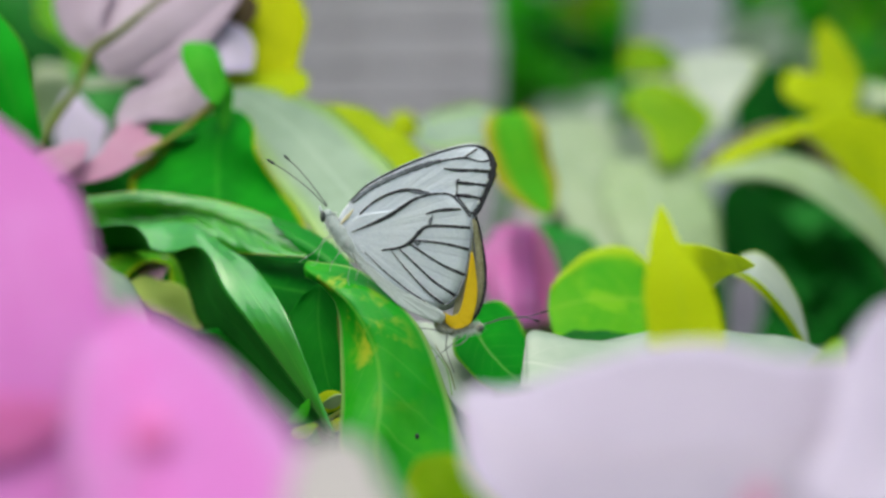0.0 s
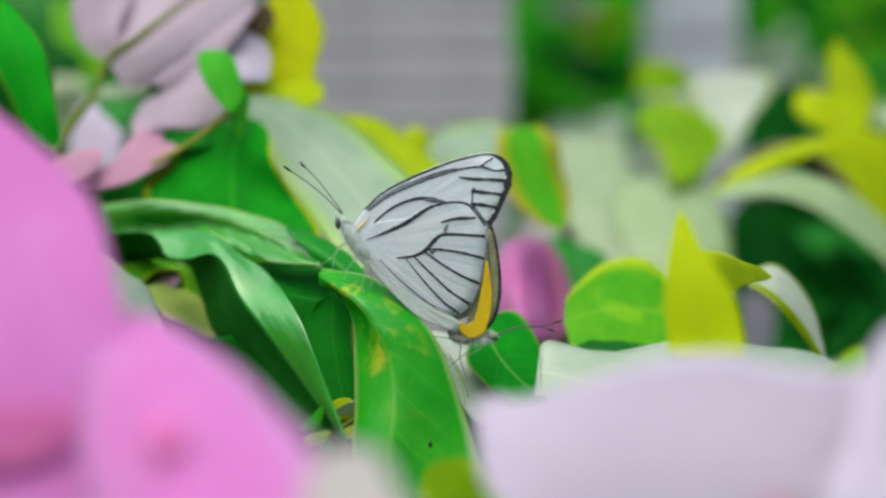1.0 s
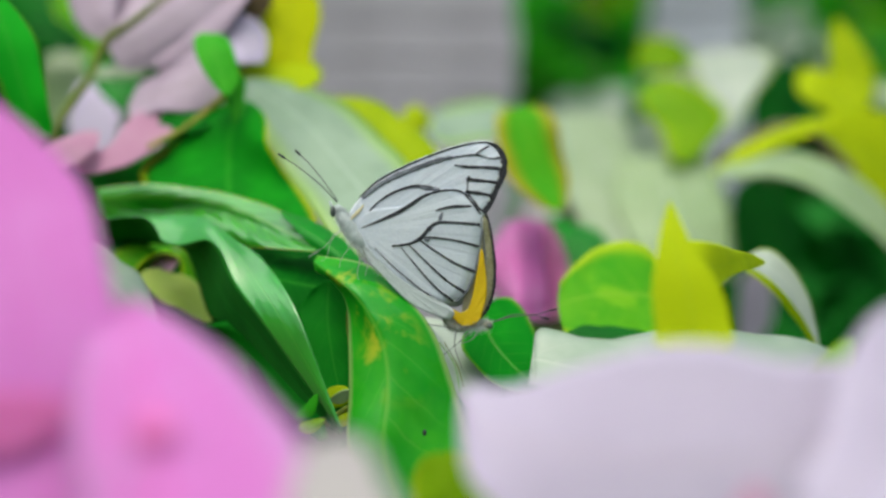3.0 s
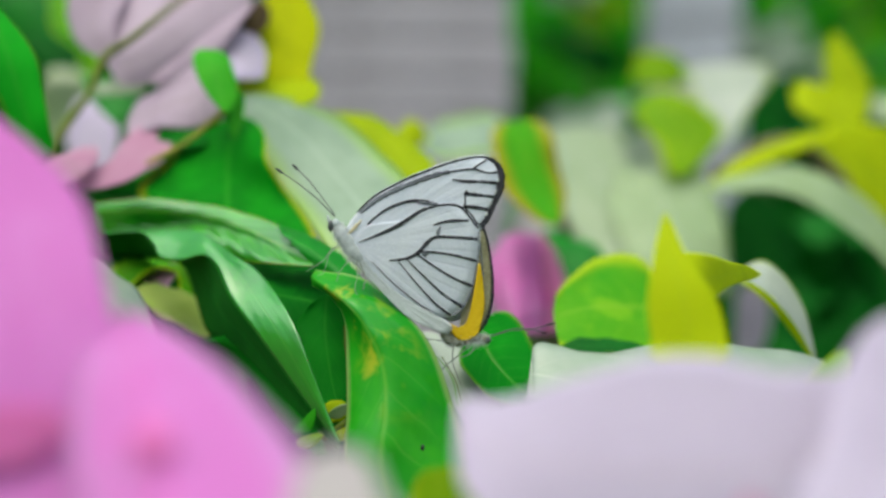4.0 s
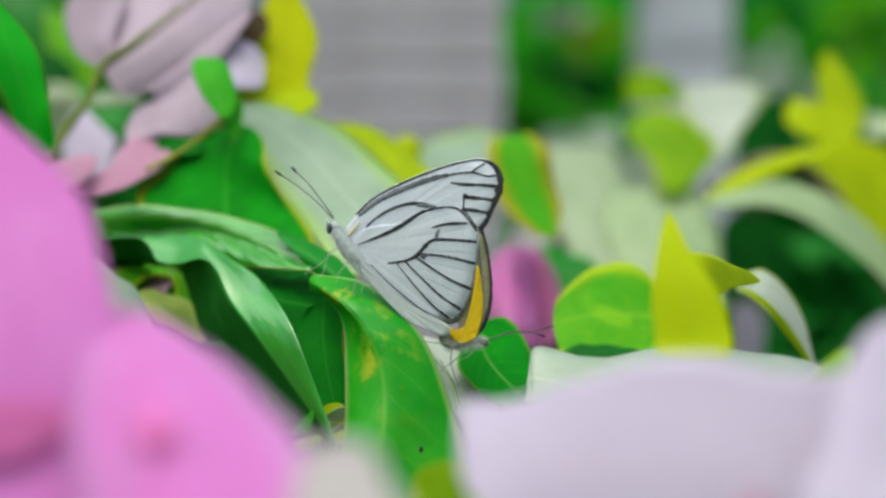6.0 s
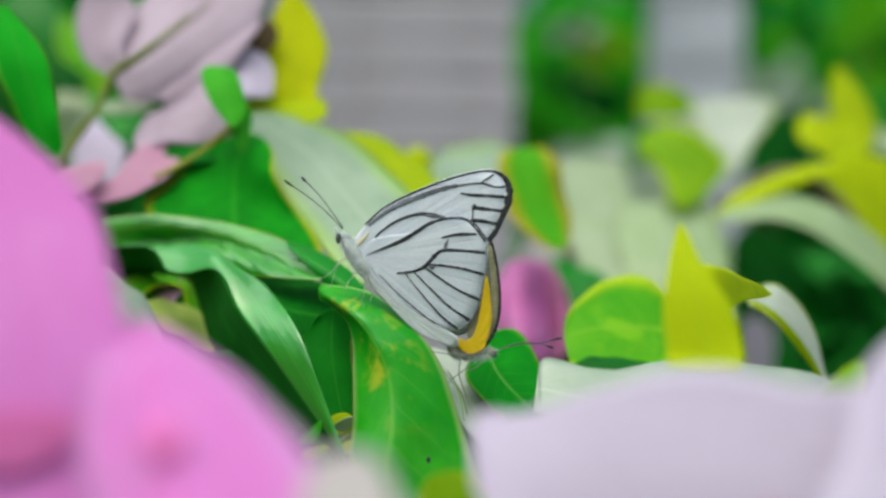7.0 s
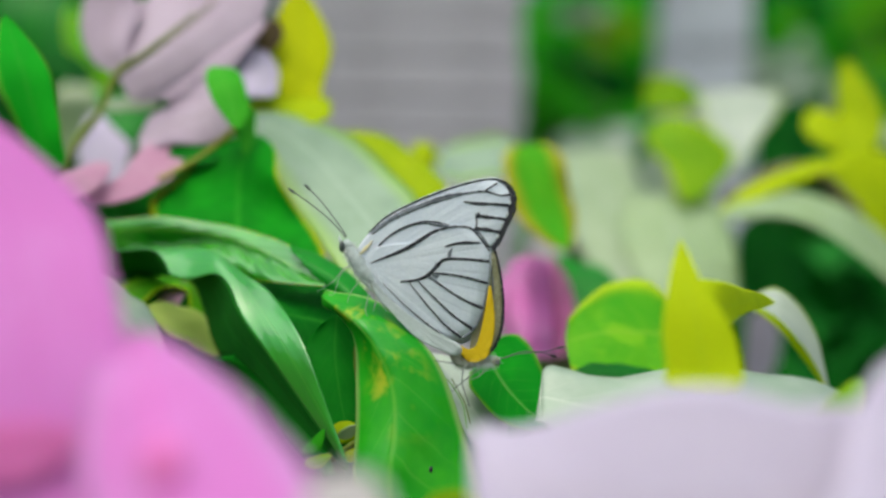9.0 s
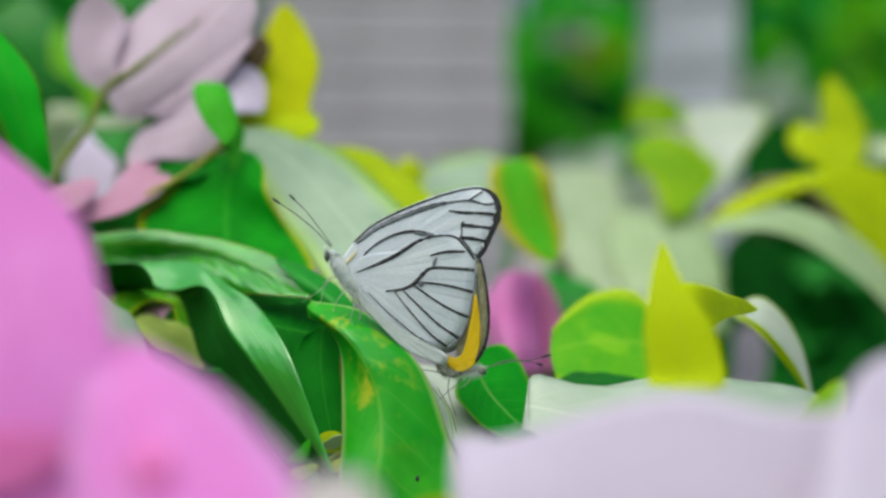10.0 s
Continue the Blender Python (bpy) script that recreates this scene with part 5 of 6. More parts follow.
blade("bract", near_pink, CRIMSON, ((0.0087, 0.0340, 0.9812), (0.0133, 0.0345, 0.9818), (0.0179, 0.0350, 0.9822), (0.0221, 0.0358, 0.9837)),
      ((0.0002, -0.0005, -0.0030), (0.0003, -0.0005, -0.0028)),
      ((-0.0002, 0.0005, 0.0031), (-0.0004, 0.0005, 0.0030)), label="deeper crimson-pink inner bract", wave=0.0002)
tube("flower_tube", ((0.0345, 0.0221, 0.9815), (0.0343, 0.0201, 0.9825), (0.0341, 0.0181, 0.9836)), (0.0010, 0.0015, 0.0020), THROAT, near_pink, "deep pink flower tube", knots=0.25)

near_pale = shrub("bougainvillea_shrub", "bougainvillea shrub with pale lilac bracts", (0.0800, 0.1300, 0.0000), [(((0.0800, 0.1300, 0.0000), (0.0444, 0.1590, 0.8041), (0.0340, 0.1538, 0.9065), (0.0280, 0.1538, 0.9485), (0.0280, 0.1538, 0.9665)), 0.0060, 0.0012)])
blade("bract", near_pale, LILAC, ((-0.0778, 0.0392, 0.9828), (-0.0752, 0.0302, 0.9801), (-0.0662, 0.0264, 0.9781), (-0.0538, 0.0238, 0.9779), (-0.0426, 0.0220, 0.9793), (-0.0328, 0.0238, 0.9833)),
      ((0.0028, 0.0064, 0.0038), (0.0032, 0.0077, 0.0092), (0.0019, 0.0077, 0.0120), (0.0011, 0.0056, 0.0089)),
      ((-0.0014, -0.0064, -0.0052), (-0.0012, -0.0064, -0.0108), (-0.0011, -0.0064, -0.0129), (-0.0003, -0.0046, -0.0103)), label="broad pale lilac bract", tip=0.4, root=0.55)
blade("bract", near_pale, LILAC, ((-0.0459, 0.0033, 0.9761), (-0.0384, 0.0085, 0.9795), (-0.0335, 0.0187, 0.9867), (-0.0288, 0.0290, 0.9942)),
      ((-0.0039, 0.0026, 0.0029), (-0.0055, 0.0000, 0.0017)),
      ((0.0037, -0.0026, -0.0028), (0.0055, 0.0000, -0.0017)), label="pale lilac bract", tip=0.45)
blade("bract", near_pale, ROSE, ((-0.0537, 0.0033, 0.9730), (-0.0505, 0.0059, 0.9759), (-0.0497, 0.0085, 0.9779)),
      ((-0.0016, 0.0000, 0.0003),),
      ((0.0016, 0.0000, -0.0003),), label="rose bract root")


# ---- the pair of butterflies; millimetres from the root of the wings ----
def mm(p):
    return np.array((p[0], p[1], p[2])) * 0.001


def wing_y(x, z, y0, lean, bow):
    return y0 + lean * x + bow * (x * x + z * z) / 60


def wing(name, parent, material, outline, root, y0, lean=0.0, bow=0.0, label=""):
    """A thin wing: rings of the outline drawn in towards its root."""
    n, rings = 72, 9
    edge = [spline(outline, k / n, wrap=True) for k in range(n)]
    top, uvs = [], []
    for r in range(1, rings + 1):
        f = r / rings
        for k, e in enumerate(edge):
            x, z = root[0] + (e[0] - root[0]) * f, root[1] + (e[1] - root[1]) * f
            y = wing_y(x, z, y0, lean, bow) + 0.045 * f * math.sin(k * 0.9)
            top.append((x, y, z))
            uvs.append((k / n, f))
    top.append((root[0], wing_y(root[0], root[1], y0, lean, bow), root[1]))
    uvs.append((0, 0))
    size, thick = len(top), 0.05
    verts = [mm((x, y - thick, z)) for x, y, z in top] + [mm((x, y + thick, z)) for x, y, z in top]
    faces = []
    for r in range(rings - 1):
        for k in range(n):
            a, b = r * n + k, r * n + (k + 1) % n
            faces.append((a, b, b + n, a + n))
            faces.append((size + a, size + a + n, size + b + n, size + b))
    for k in range(n):
        a, b, o = k, (k + 1) % n, size - 1
        faces += [(o, b, a), (size + o, size + a, size + b)]
        a, b = (rings - 1) * n + k, (rings - 1) * n + (k + 1) % n
        faces.append((a, b, size + b, size + a))
    return link(name, verts, faces, material, parent, label, uvs=uvs + uvs)


def vein(parent, points, widths, y0, lean=0.0, bow=0.0, material=None, name="vein"):
    """A flat raised band of dark scales on a wing."""
    steps = 26 * (len(points) - 1)
    verts, faces = [], []
    for k in range(steps + 1):
        s = k / steps
        p = spline(points, s)
        d = spline(points, min(s + 0.02, 1)) - spline(points, max(s - 0.02, 0))
        d = d / (np.linalg.norm(d) + 1e-9)
        w = max(float(spline([(q,) for q in widths], s)[0]), 0.02) * 0.96 * (1 + 0.4 * noise.noise(Vector((p[0] * 1.7, p[1] * 1.7, 2))) + 0.35 * noise.noise(Vector((p[0] * 5, p[1] * 5, 2))) + 0.3 * noise.noise(Vector((p[0] * 13, p[1] * 13, 4))))
        for sx, lift in ((-1, 0.06), (-0.5, 0.13), (0.5, 0.13), (1, 0.06)):
            x, z = p[0] - d[1] * w * sx, p[1] + d[0] * w * sx
            verts.append(mm((x, wing_y(x, z, y0, lean, bow) - 0.10 - lift, z)))
    for k in range(steps):
        for j in range(3):
            a = 4 * k + j
            faces.append((a, a + 1, a + 5, a + 4))
        faces.append((4 * k + 3, 4 * k, 4 * k + 4, 4 * k + 7))
    return link(name, verts, faces, material or INK, parent)


def ball(name, parent, centre, size, material, label=""):
    bm = bmesh.new()
    bmesh.ops.create_uvsphere(bm, u_segments=16, v_segments=10, radius=1)
    verts = [mm((centre[0] + v.co.x * size[0], centre[1] + v.co.y * size[1], centre[2] + v.co.z * size[2])) for v in bm.verts]
    bm.verts.index_update()
    faces = [tuple(v.index for v in f.verts) for f in bm.faces]
    bm.free()
    return link(name, verts, faces, material, parent, label)


def line(name, parent, points, radii, material, label="", sides=8, knots=0.0):
    return tube(name, [mm(p) for p in points], [r * 0.001 for r in radii], material, parent, label, sides=sides, knots=knots)


def fur(parent, spine, radii, count, length, lean, seed):
    """Fine pale hairs that stand off a body, joined into one part."""
    rng = np.random.default_rng(seed)
    verts, faces = [], []
    for _ in range(count):
        s = rng.uniform(0, 1)
        c, r = spline(spine, s), float(spline([(q,) for q in radii], s)[0])
        d = rng.normal(size=3)
        d /= np.linalg.norm(d)
        root = c + d * r * 0.9
        tip = root + (d * 0.8 + np.array(lean) + rng.normal(size=3) * 0.25) * length * rng.uniform(0.5, 1.2)
        e = np.cross(tip - root, rng.normal(size=3))
        e *= 0.05 / (np.linalg.norm(e) + 1e-9)
        g = np.cross(tip - root, e)
        g *= 0.05 / (np.linalg.norm(g) + 1e-9)
        k = len(verts)
        verts += [mm(root + e), mm(root - e * 0.5 + g), mm(root - e * 0.5 - g), mm(tip)]
        faces += [(k, k + 1, k + 3), (k + 1, k + 2, k + 3), (k + 2, k, k + 3), (k, k + 2, k + 1)]
    return link("fur", verts, faces, HAIR, parent, "fine pale hairs", smooth=False)


UPPER = tagged(new("butterfly"), "white butterfly with dark grey veins, wings closed, standing on a leaf", "butterfly", "pair of butterflies")
UPPER.location = (-0.0174, 0.2564, 1.0021)

FORE = [(0.4, 1.0), (-0.9, 1.9), (-0.9, 3.6), (0.9, 6.2), (4.0, 9.5), (9.0, 12.3), (14.0, 14.5), (18.0, 15.9), (21.5, 16.75), (23.5, 16.75), (25.2, 16.0), (26.4, 14.5), (26.8, 12.5), (26.3, 10.0), (25.2, 7.5), (24.0, 5.0), (22.9, 3.4), (18.0, 2.0), (10.0, 0.5), (3.0, 0.0)]
HIND = [(0.2, 0.2), (1.8, 3.4), (5.0, 4.4), (9.0, 4.9), (12.5, 6.6), (16.0, 7.9), (19.0, 7.6), (21.0, 5.6), (22.5, 3.4), (22.6, 0.0), (22.0, -4.5), (21.4, -7.5), (20.0, -10.5), (18.2, -12.2), (15.8, -12.2), (12.5, -10.8), (8.0, -8.0), (4.0, -4.6), (1.0, -1.4)]
ROOT = (0.6, 0.6)
for name, side, y in (("forewing", 1, 0.55), ("forewing", -1, 1.75)):
    w = wing(name, UPPER, WHITE_WING, [(x - (0.2 if side < 0 else 0), z) for x, z in FORE], ROOT, y, bow=0.25, label="white forewing with a dark tip border")
    if side < 0:
        continue
    g = dict(y0=y, bow=0.25)
    # dark leading edge and tip border
    vein(w, [(0.7, 6.2), (4.0, 9.3), (9.0, 12.05), (14.0, 14.2), (18.0, 15.6), (21.5, 16.45), (23.5, 16.5)], [0.12, 0.16, 0.2, 0.2, 0.2, 0.18, 0.18], name="leading_edge", **g)
    vein(w, [(1.2, 6.2), (5.0, 9.0), (10.0, 11.4), (15.0, 13.2), (19.0, 14.0)], [0.35, 0.42, 0.5, 0.45, 0.15], material=SMOKE, **g)
    vein(w, [(23.4, 16.5), (25.0, 15.8), (26.1, 14.4), (26.45, 12.5), (25.9, 10.0), (24.8, 7.4), (23.7, 5.0), (22.9, 3.7)], [0.22, 0.36, 0.55, 0.62, 0.6, 0.52, 0.45, 0.34], name="tip_border", **g)
    vein(w, [(9.5, 11.3), (14.0, 13.0), (18.5, 13.9), (21.5, 14.2), (24.0, 13.6), (26.2, 13.9)], [0.12, 0.22, 0.18, 0.16, 0.14, 0.2], **g)
    vein(w, [(21.2, 14.2), (22.2, 15.0), (23.6, 15.9)], [0.12, 0.16, 0.12], **g)
    vein(w, [(17.5, 12.3), (20.0, 12.0), (23.0, 12.0), (26.2, 11.8)], [0.1, 0.3, 0.26, 0.3], **g)
    vein(w, [(19.7, 9.9), (21.0, 9.7), (23.5, 9.5), (25.6, 9.2)], [0.25, 0.34, 0.24, 0.34], **g)
    vein(w, [(19.6, 7.5), (21.5, 7.4), (23.5, 7.1), (24.8, 6.8)], [0.3, 0.34, 0.24, 0.3], **g)
    vein(w, [(20.2, 10.4), (19.9, 9.4), (19.9, 8.2), (19.6, 7.3)], [0.18, 0.14, 0.12, 0.2], **g)
    vein(w, [(1.4, 1.6), (3.0, 4.4), (6.0, 6.8), (9.5, 8.2), (12.5, 8.4), (14.0, 8.0)], [0.1, 0.16, 0.2, 0.26, 0.24, 0.1], **g)
    vein(w, [(11.5, 8.2), (13.2, 8.1), (15.0, 7.9)], [0.3, 0.4, 0.2], material=SMOKE, **g)
    vein(w, [(20.0, 7.2), (21.2, 5.8), (22.4, 4.3), (23.4, 5.2)], [0.14, 0.16, 0.18, 0.14], **g)
    for x, z in ((25.95, 12.7), (25.5, 10.6), (24.6, 8.5), (23.9, 6.6)):
        vein(w, [(x, z), (x - 0.15, z - 0.4), (x - 0.3, z - 0.8)], [0.06, 0.2, 0.06], y - 0.14, bow=0.25, material=HAIR, name="pale_fringe")

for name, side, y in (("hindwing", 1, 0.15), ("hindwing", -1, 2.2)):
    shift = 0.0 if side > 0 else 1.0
    w = wing(name, UPPER, WHITE_WING if side > 0 else SHADED_WING, [(x + shift * x / 70, z - shift * 0.9 * x / 20) for x, z in HIND], ROOT, y, bow=0.2, label="white hindwing with dark veins" if side > 0 else "white hindwing, shade put into its bluish grey colour")
    if side < 0:
        continue
    g = dict(y0=y, bow=0.2)
    vein(w, [(1.2, 0.9), (4.0, 2.0), (7.5, 3.6), (10.0, 5.2), (12.5, 6.8), (16.0, 7.7), (18.8, 7.5), (20.6, 5.8), (22.3, 3.6)], [0.06, 0.2, 0.34, 0.36, 0.28, 0.2, 0.2, 0.16, 0.2], name="leading_edge", **g)
    vein(w, [(14.3, 4.1), (17.0, 4.8), (20.6, 5.0)], [0.12, 0.26, 0.18], **g)
    vein(w, [(6.6, -2.3), (9.5, -1.9), (11.6, -0.9), (13.2, 0.9), (14.6, 1.9), (17.5, 2.0), (22.2, 1.7)], [0.14, 0.22, 0.36, 0.34, 0.28, 0.24, 0.26], **g)
    vein(w, [(15.0, 2.0), (15.2, 3.0), (15.6, 3.9)], [0.2, 0.3, 0.1], material=SMOKE, **g)
    vein(w, [(11.5, -0.7), (14.0, -0.7), (18.0, -1.2), (22.1, -2.2)], [0.14, 0.2, 0.2, 0.24], **g)
    vein(w, [(12.4, -0.7), (12.9, -1.1), (13.4, -0.8)], [0.2, 0.4, 0.2], material=SMOKE, **g)
    vein(w, [(11.6, -1.2), (14.5, -3.2), (18.0, -5.3), (21.6, -6.8)], [0.14, 0.18, 0.2, 0.3], **g)
    vein(w, [(9.6, -2.0), (12.5, -4.8), (16.0, -8.0), (19.6, -10.4)], [0.1, 0.16, 0.18, 0.3], **g)
    vein(w, [(8.2, -2.4), (11.0, -5.8), (14.5, -9.6), (17.6, -12.0)], [0.07, 0.13, 0.16, 0.26], **g)
    vein(w, [(3.5, -2.6), (7.0, -6.0), (11.0, -9.3), (14.2, -11.5)], [0.06, 0.1, 0.12, 0.16], **g)
    vein(w, [(22.4, 3.0), (22.4, -0.5), (21.8, -4.5), (21.2, -7.5), (19.8, -10.4), (18.0, -12.0)], [0.1, 0.08, 0.1, 0.14, 0.22, 0.28], name="hind_border", material=SMOKE, **g)

wing("inner_fold", UPPER, FOLD_WING, [(-0.6, -0.8), (2.0, -2.4), (4.0, -4.5), (8.0, -7.9), (12.5, -10.6), (16.0, -12.3), (17.8, -13.8), (17.0, -15.2), (14.0, -14.3), (10.0, -12.3), (6.5, -9.1), (3.3, -5.7), (0.6, -3.0)], (8.0, -9.2), 0.08, bow=0.05, label="whitish inner fold of the hindwing")
vein(UPPER, [(-0.9, 2.2), (0.0, 3.1), (0.9, 4.1), (1.5, 4.9)], [0.08, 0.3, 0.28, 0.06], 0.5, material=YELLOW_DUST, name="shoulder_patch")
thorax = line("thorax", UPPER, [(-2.9, 1.1, 3.6), (-1.8, 1.1, 2.0), (0.0, 1.1, -0.6), (1.6, 1.1, -2.6)], [0.8, 1.3, 1.5, 1.1], FUZZ, "furry pale grey thorax", sides=14, knots=0.12)
line("abdomen", UPPER, [(1.2, 1.2, -2.2), (4.0, 1.3, -5.4), (8.0, 1.4, -9.0), (12.5, 1.4, -12.3), (16.6, 1.5, -14.7)], [1.0, 0.75, 0.68, 0.62, 0.5], FUZZ, "pale grey slender abdomen", sides=14, knots=0.08)
head = ball("head", UPPER, (-3.1, 1.1, 4.0), (0.85, 0.8, 1.0), FUZZ, "pale grey head")
ball("eye", head, (-3.9, 0.4, 3.7), (0.52, 0.5, 1.0), EYE, "dark rounded eye")
ball("eye", head, (-3.8, 1.75, 3.7), (0.5, 0.5, 0.8), EYE, "dark rounded eye")
line("palp", head, [(-3.8, 0.9, 4.2), (-4.3, 0.8, 4.8), (-4.5, 0.8, 5.6)], [0.3, 0.26, 0.1], FUZZ, "short grey palp")
for pts in ([(-3.3, 0.9, 5.4), (-6.0, 0.5, 8.2), (-9.6, 0.2, 11.1), (-12.8, 0.0, 13.2)], [(-3.2, 1.4, 5.6), (-5.4, 1.6, 8.6), (-8.0, 1.8, 11.8), (-10.3, 2.0, 14.0)]):
    rod = line("antenna", UPPER, pts, [0.10, 0.09, 0.09, 0.10], FEELER, "thin dark antenna")
    a, b = np.array(pts[-2]), np.array(pts[-1])
    line("antenna_club", rod, [b - 0.14 * (b - a), b, b + 0.28 * (b - a)], [0.11, 0.24, 0.16], INK, "black antenna tip")
for pts in ([(-1.2, 0.4, 0.4), (-3.2, 0.0, -0.4), (-4.2, -0.2, -1.8), (-5.0, -0.3, -4.6), (-6.0, -0.4, -5.0)],
            [(-1.6, 1.6, 0.6), (-3.6, 1.4, -0.2), (-5.2, 1.2, -2.4), (-8.2, 1.0, -4.4)],
            [(-0.2, 0.2, -1.4), (-1.0, -0.4, -2.8), (-2.2, -0.6, -4.6), (-2.6, -0.6, -6.2)],
            [(0.8, 0.0, -2.4), (1.0, -0.6, -5.0), (0.6, -0.7, -7.2), (1.0, -0.8, -8.6)],
            [(1.4, 0.0, -2.8), (2.4, -0.6, -5.4), (2.0, -0.7, -7.6)]):
    line("leg", UPPER, pts, [0.10, 0.075, 0.06] + [0.05] * (len(pts) - 3), DOWNY, "thin pale leg", sides=6)

fur(UPPER, [(-2.9, 1.1, 3.6), (-1.8, 1.1, 2.0), (0.0, 1.1, -0.6), (1.8, 1.1, -2.8), (5.0, 1.2, -6.4)], [0.8, 1.25, 1.45, 1.1, 0.8], 1900, 1.15, (0.35, 0.0, -0.35), 5)

LOWER = tagged(new("butterfly"), "second butterfly with orange-yellow hindwing, joined tail to tail, head down", "butterfly", "pair of butterflies")
LOWER.location = (-0.0174, 0.2564, 1.0021)
wing("forewing", LOWER, OLIVE_WING, [(19.4, -16.0), (22.0, -15.4), (23.9, -13.2), (24.9, -10.0), (25.1, -6.0), (24.7, -2.0), (24.0, 2.0), (23.4, 3.6), (22.0, 2.0), (20.8, -4.0), (20.0, -10.0)], (20.6, -14.6), 3.2, label="forewing seen at a slant, olive grey")
fw = wing("forewing", LOWER, OLIVE_WING, [(19.2, -15.6), (21.6, -15.4), (23.5, -13.0), (24.5, -10.0), (24.7, -6.0), (24.3, -2.0), (23.5, 2.0), (22.9, 3.2), (21.6, 2.0), (20.4, -4.0), (19.6, -10.0)], (20.2, -14.6), 2.9, label="forewing seen at a slant, olive grey")
vein(fw, [(22.2, -15.3), (23.8, -13.2), (24.8, -10.0), (25.0, -6.0), (24.6, -2.0), (23.9, 1.8), (23.3, 3.6)], [0.2, 0.26, 0.26, 0.24, 0.22, 0.2, 0.18], 2.7, name="dark_border")
vein(fw, [(22.8, -12.0), (23.3, -8.0), (23.1, -3.0), (22.7, 1.0)], [0.1, 0.14, 0.14, 0.1], 2.75, material=SMOKE)
wing("hindwing", LOWER, YELLOW_WING, [(16.4, -13.0), (18.2, -14.0), (20.0, -13.6), (20.8, -11.8), (21.4, -9.0), (21.9, -6.0), (22.4, -2.6), (23.0, -4.0), (23.5, -8.0), (23.5, -11.0), (22.9, -13.6), (22.4, -15.2), (21.2, -16.1), (19.6, -16.4), (18.2, -15.6)], (20.6, -14.7), 1.75, label="orange-yellow hindwing")
wing("hindwing_lobe", LOWER, YELLOW_DUST, [(15.2, -12.9), (17.0, -13.6), (18.6, -14.4), (19.6, -15.6), (18.2, -15.6), (16.4, -14.4)], (17.4, -14.4), 2.4, label="pale yellow wing lobe")
line("abdomen", LOWER, [(16.0, 2.6, -14.9), (17.0, 2.8, -16.2), (18.8, 3.0, -16.5), (20.6, 3.1, -16.2)], [0.4, 0.9, 1.05, 0.9], DUSK, "olive-grey furry abdomen", sides=14, knots=0.2)
line("thorax", LOWER, [(20.2, 3.1, -16.2), (21.6, 3.0, -16.0), (23.0, 2.8, -15.9)], [0.9, 0.85, 0.5], DUSK, "furry olive-grey thorax", sides=14, knots=0.2)
head = ball("head", LOWER, (23.9, 2.6, -16.1), (0.8, 0.75, 0.75), DUSK, "brownish grey head")
ball("eye", head, (24.2, 1.95, -16.3), (0.5, 0.4, 0.55), EYE, "dark rounded eye")
for pts in ([(24.8, 1.6, -15.6), (28.0, 1.2, -14.6), (32.0, 1.0, -14.3), (34.0, 1.0, -14.8)], [(24.9, 2.4, -15.6), (28.5, 2.8, -14.3), (32.5, 3.2, -14.2), (35.4, 3.4, -13.4)]):
    rod = line("antenna", LOWER, pts, [0.10, 0.09, 0.09, 0.10], FEELER, "thin dark antenna")
    a, b = np.array(pts[-2]), np.array(pts[-1])
    line("antenna_club", rod, [b - 0.3 * (b - a), b, b + 0.3 * (b - a)], [0.10, 0.22, 0.14], INK, "black antenna tip")
for pts in ([(19.0, 1.2, -17.0), (16.0, 0.2, -16.4), (13.0, -0.4, -16.0), (9.6, -1.0, -15.4)],
            [(20.5, 1.4, -17.6), (19.0, 0.6, -19.0), (17.0, 0.0, -20.6), (15.2, -0.2, -22.4)],
            [(22.0, 1.4, -17.6), (20.8, 0.8, -18.8), (19.2, 0.6, -19.4)],
            [(18.2, 1.0, -17.0), (18.0, 0.0, -20.0), (19.4, -0.4, -24.0)]):
    line("leg", LOWER, pts, [0.13, 0.10, 0.08, 0.06][:len(pts)], LIMB, "thin grey leg", sides=6)

fur(LOWER, [(17.0, 2.8, -16.0), (19.4, 3.0, -16.3), (21.6, 3.0, -16.0), (23.8, 2.6, -16.1)], [0.9, 1.0, 0.85, 0.8], 1100, 1.25, (-0.2, 0.0, -0.3), 6)

speck = tagged(ball("dropping", None, (-4.4, 247.5, 968.0), (0.35, 0.3, 0.55), INK), "small dark speck of dirt on a leaf", "speck")


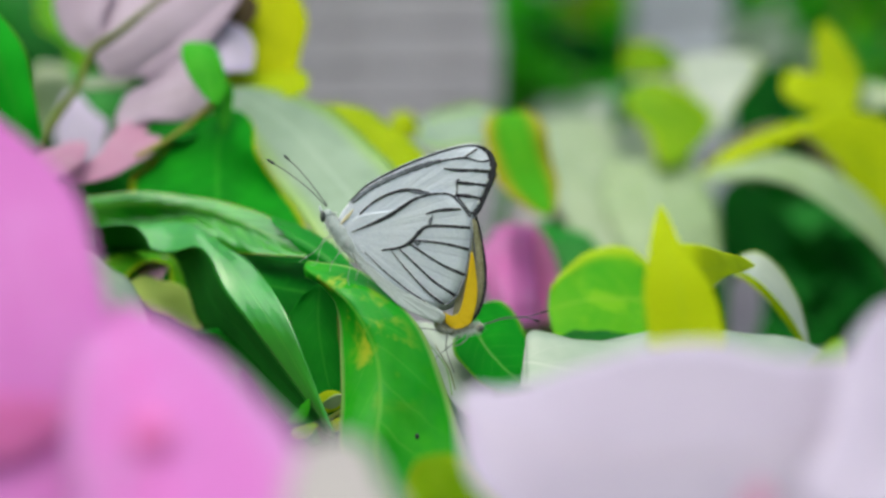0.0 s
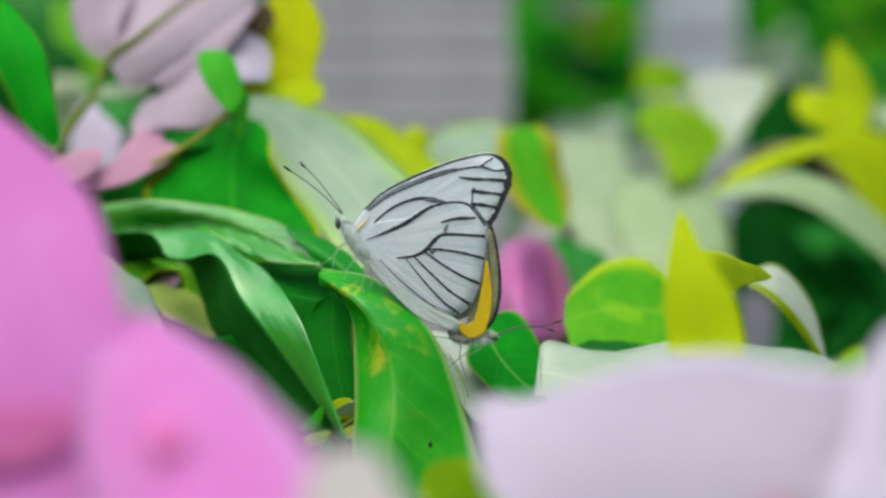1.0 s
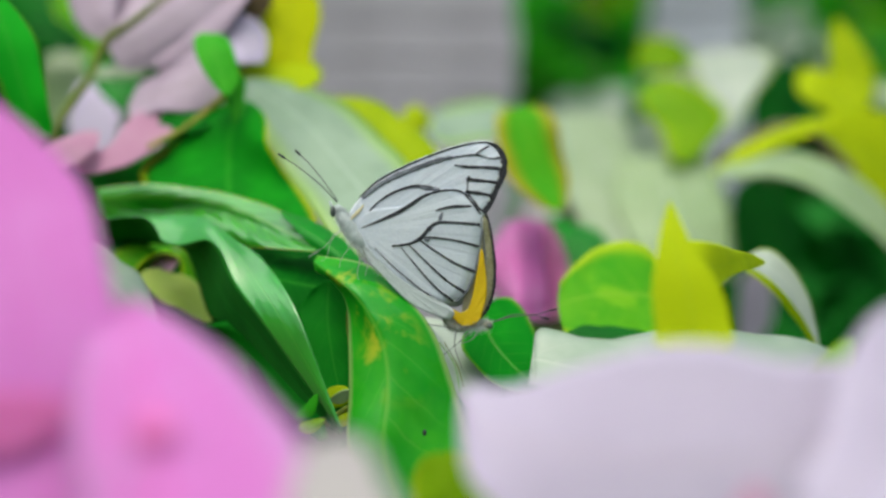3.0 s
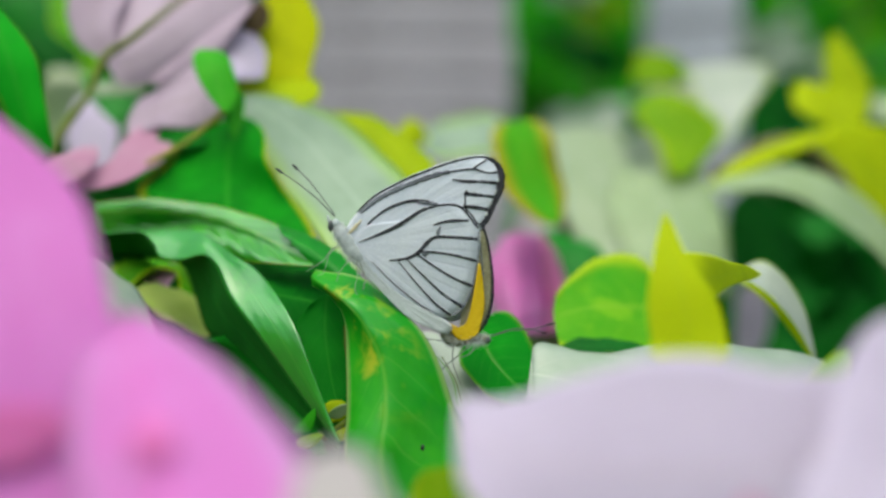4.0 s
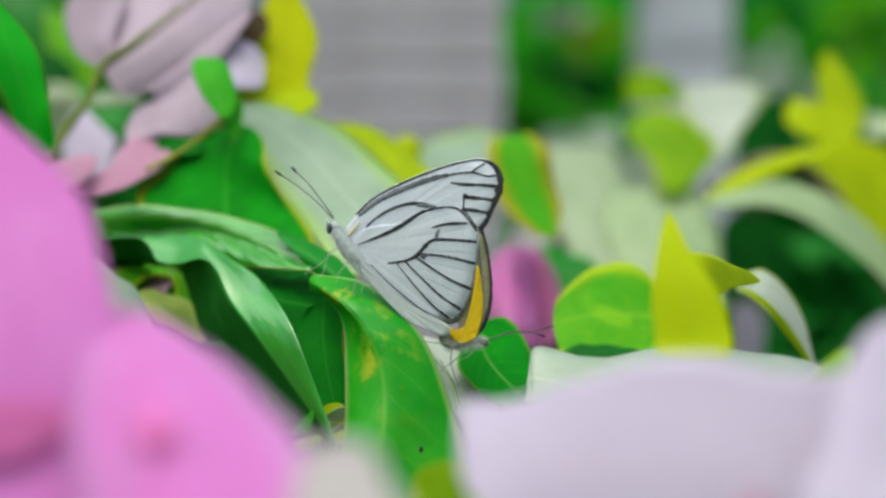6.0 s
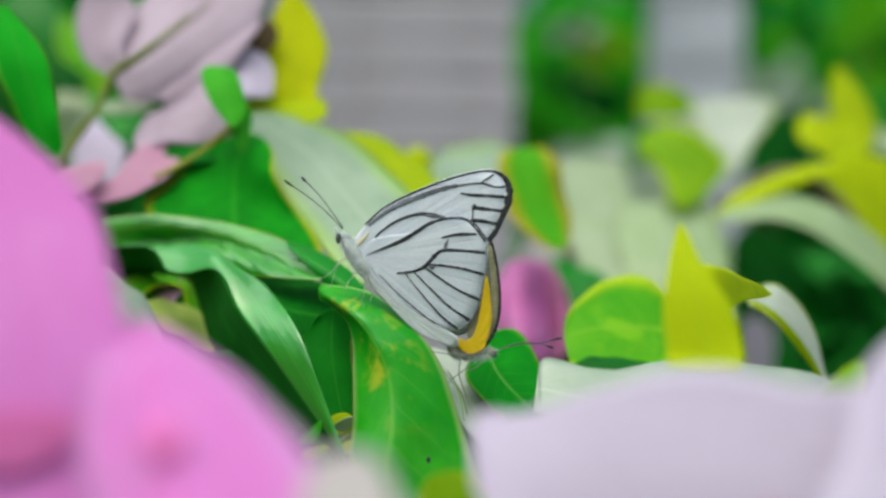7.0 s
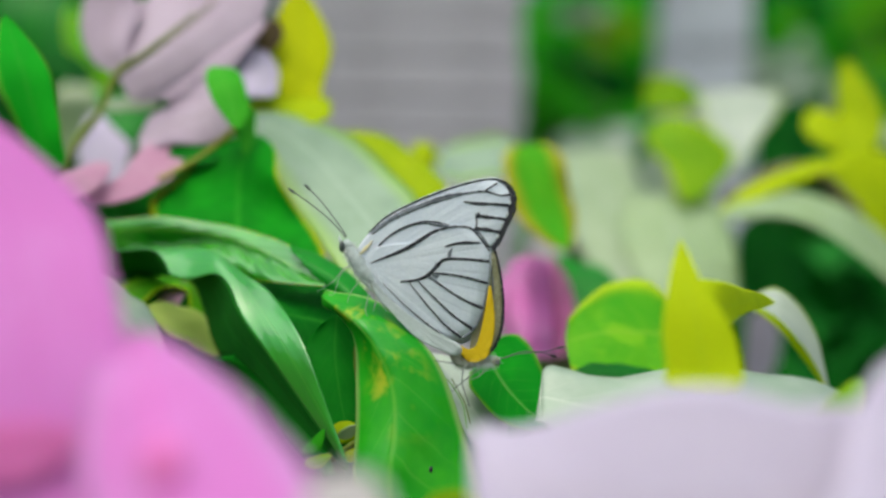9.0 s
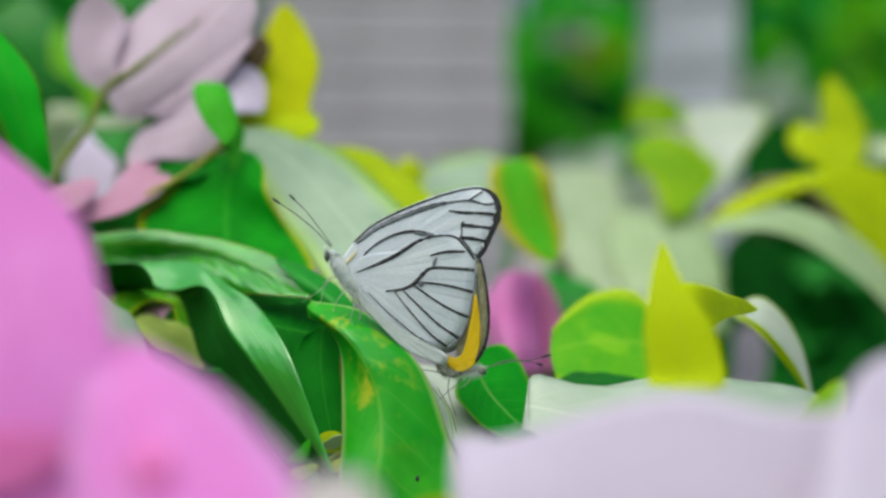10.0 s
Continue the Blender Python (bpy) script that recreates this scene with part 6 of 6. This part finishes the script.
# ---- the breeze: the shrubs sway by fractions of a millimetre ----
def motions():
    def sway(thing, rows):
        x, y, z = thing.location
        walk(thing, [(t, pose(x + dx, y, z + dz)) for t, dx, dz in rows])

    sway(upper, [(0.0, 0.0000, -0.0000), (0.5, 0.0001, -0.0007), (1.0, -0.0000, 0.0004), (1.5, -0.0002, 0.0006), (2.0, -0.0000, -0.0002), (2.5, -0.0003, 0.0004), (4.0, 0.0002, 0.0000), (4.5, 0.0001, 0.0006), (5.0, -0.0002, 0.0007), (5.5, 0.0006, 0.0001), (7.0, 0.0001, 0.0006), (7.5, -0.0000, 0.0007), (8.0, 0.0001, 0.0006), (8.5, 0.0002, 0.0004), (9.0, 0.0000, 0.0005), (9.5, 0.0001, 0.0005), (10.0, 0.0006, 0.0003)])
    sway(right, [(0.0, 0.0000, -0.0000), (0.5, 0.0002, 0.0003), (1.0, 0.0005, 0.0003), (1.5, 0.0005, 0.0003), (2.0, 0.0001, 0.0004), (2.5, 0.0001, 0.0004), (4.0, -0.0004, 0.0009), (4.5, -0.0000, 0.0008), (5.0, -0.0003, 0.0017), (5.5, -0.0002, 0.0009), (7.0, 0.0005, 0.0007), (7.5, 0.0000, 0.0006), (8.0, 0.0002, 0.0007), (8.5, 0.0001, 0.0005), (9.0, 0.0001, 0.0006), (9.5, -0.0001, 0.0005), (10.0, -0.0003, 0.0008)])
    sway(back, [(0.0, 0.0000, -0.0000), (0.5, -0.0005, -0.0000), (1.0, -0.0004, -0.0001), (1.5, -0.0003, 0.0000), (2.0, -0.0003, 0.0001), (2.5, -0.0003, 0.0000), (4.0, -0.0005, 0.0001), (4.5, -0.0004, -0.0003), (5.0, -0.0004, -0.0005), (5.5, -0.0005, -0.0002), (7.0, -0.0004, -0.0003), (7.5, -0.0004, -0.0002), (8.0, -0.0004, -0.0004), (8.5, -0.0004, 0.0001), (9.0, -0.0004, -0.0001), (9.5, -0.0004, -0.0000), (10.0, -0.0003, -0.0002)])
    sway(near_pink, [(0.0, 0.0000, -0.0000), (0.5, -0.0001, -0.0003), (1.0, -0.0003, -0.0014), (1.5, -0.0003, -0.0009), (2.0, -0.0003, 0.0000), (2.5, -0.0000, 0.0000), (4.0, 0.0000, 0.0004), (4.5, -0.0002, -0.0004), (5.0, -0.0002, -0.0009), (5.5, -0.0003, -0.0009), (7.0, -0.0001, -0.0015), (7.5, -0.0001, -0.0013), (8.0, -0.0001, -0.0012), (8.5, 0.0002, -0.0002), (9.0, -0.0001, 0.0004), (9.5, -0.0003, 0.0003), (10.0, 0.0005, -0.0005)])
    sway(near_pale, [(0.0, 0.0000, -0.0000), (0.5, -0.0002, -0.0005), (1.0, -0.0001, -0.0010), (1.5, -0.0004, -0.0003), (2.0, -0.0005, 0.0002), (2.5, -0.0005, 0.0001), (4.0, -0.0010, 0.0005), (4.5, -0.0009, -0.0007), (5.0, -0.0013, -0.0010), (5.5, -0.0014, -0.0011), (7.0, -0.0003, -0.0015), (7.5, -0.0003, -0.0005), (8.0, -0.0008, -0.0009), (8.5, -0.0005, 0.0000), (9.0, -0.0005, -0.0001), (9.5, -0.0009, -0.0005), (10.0, -0.0008, -0.0014)])


motions()
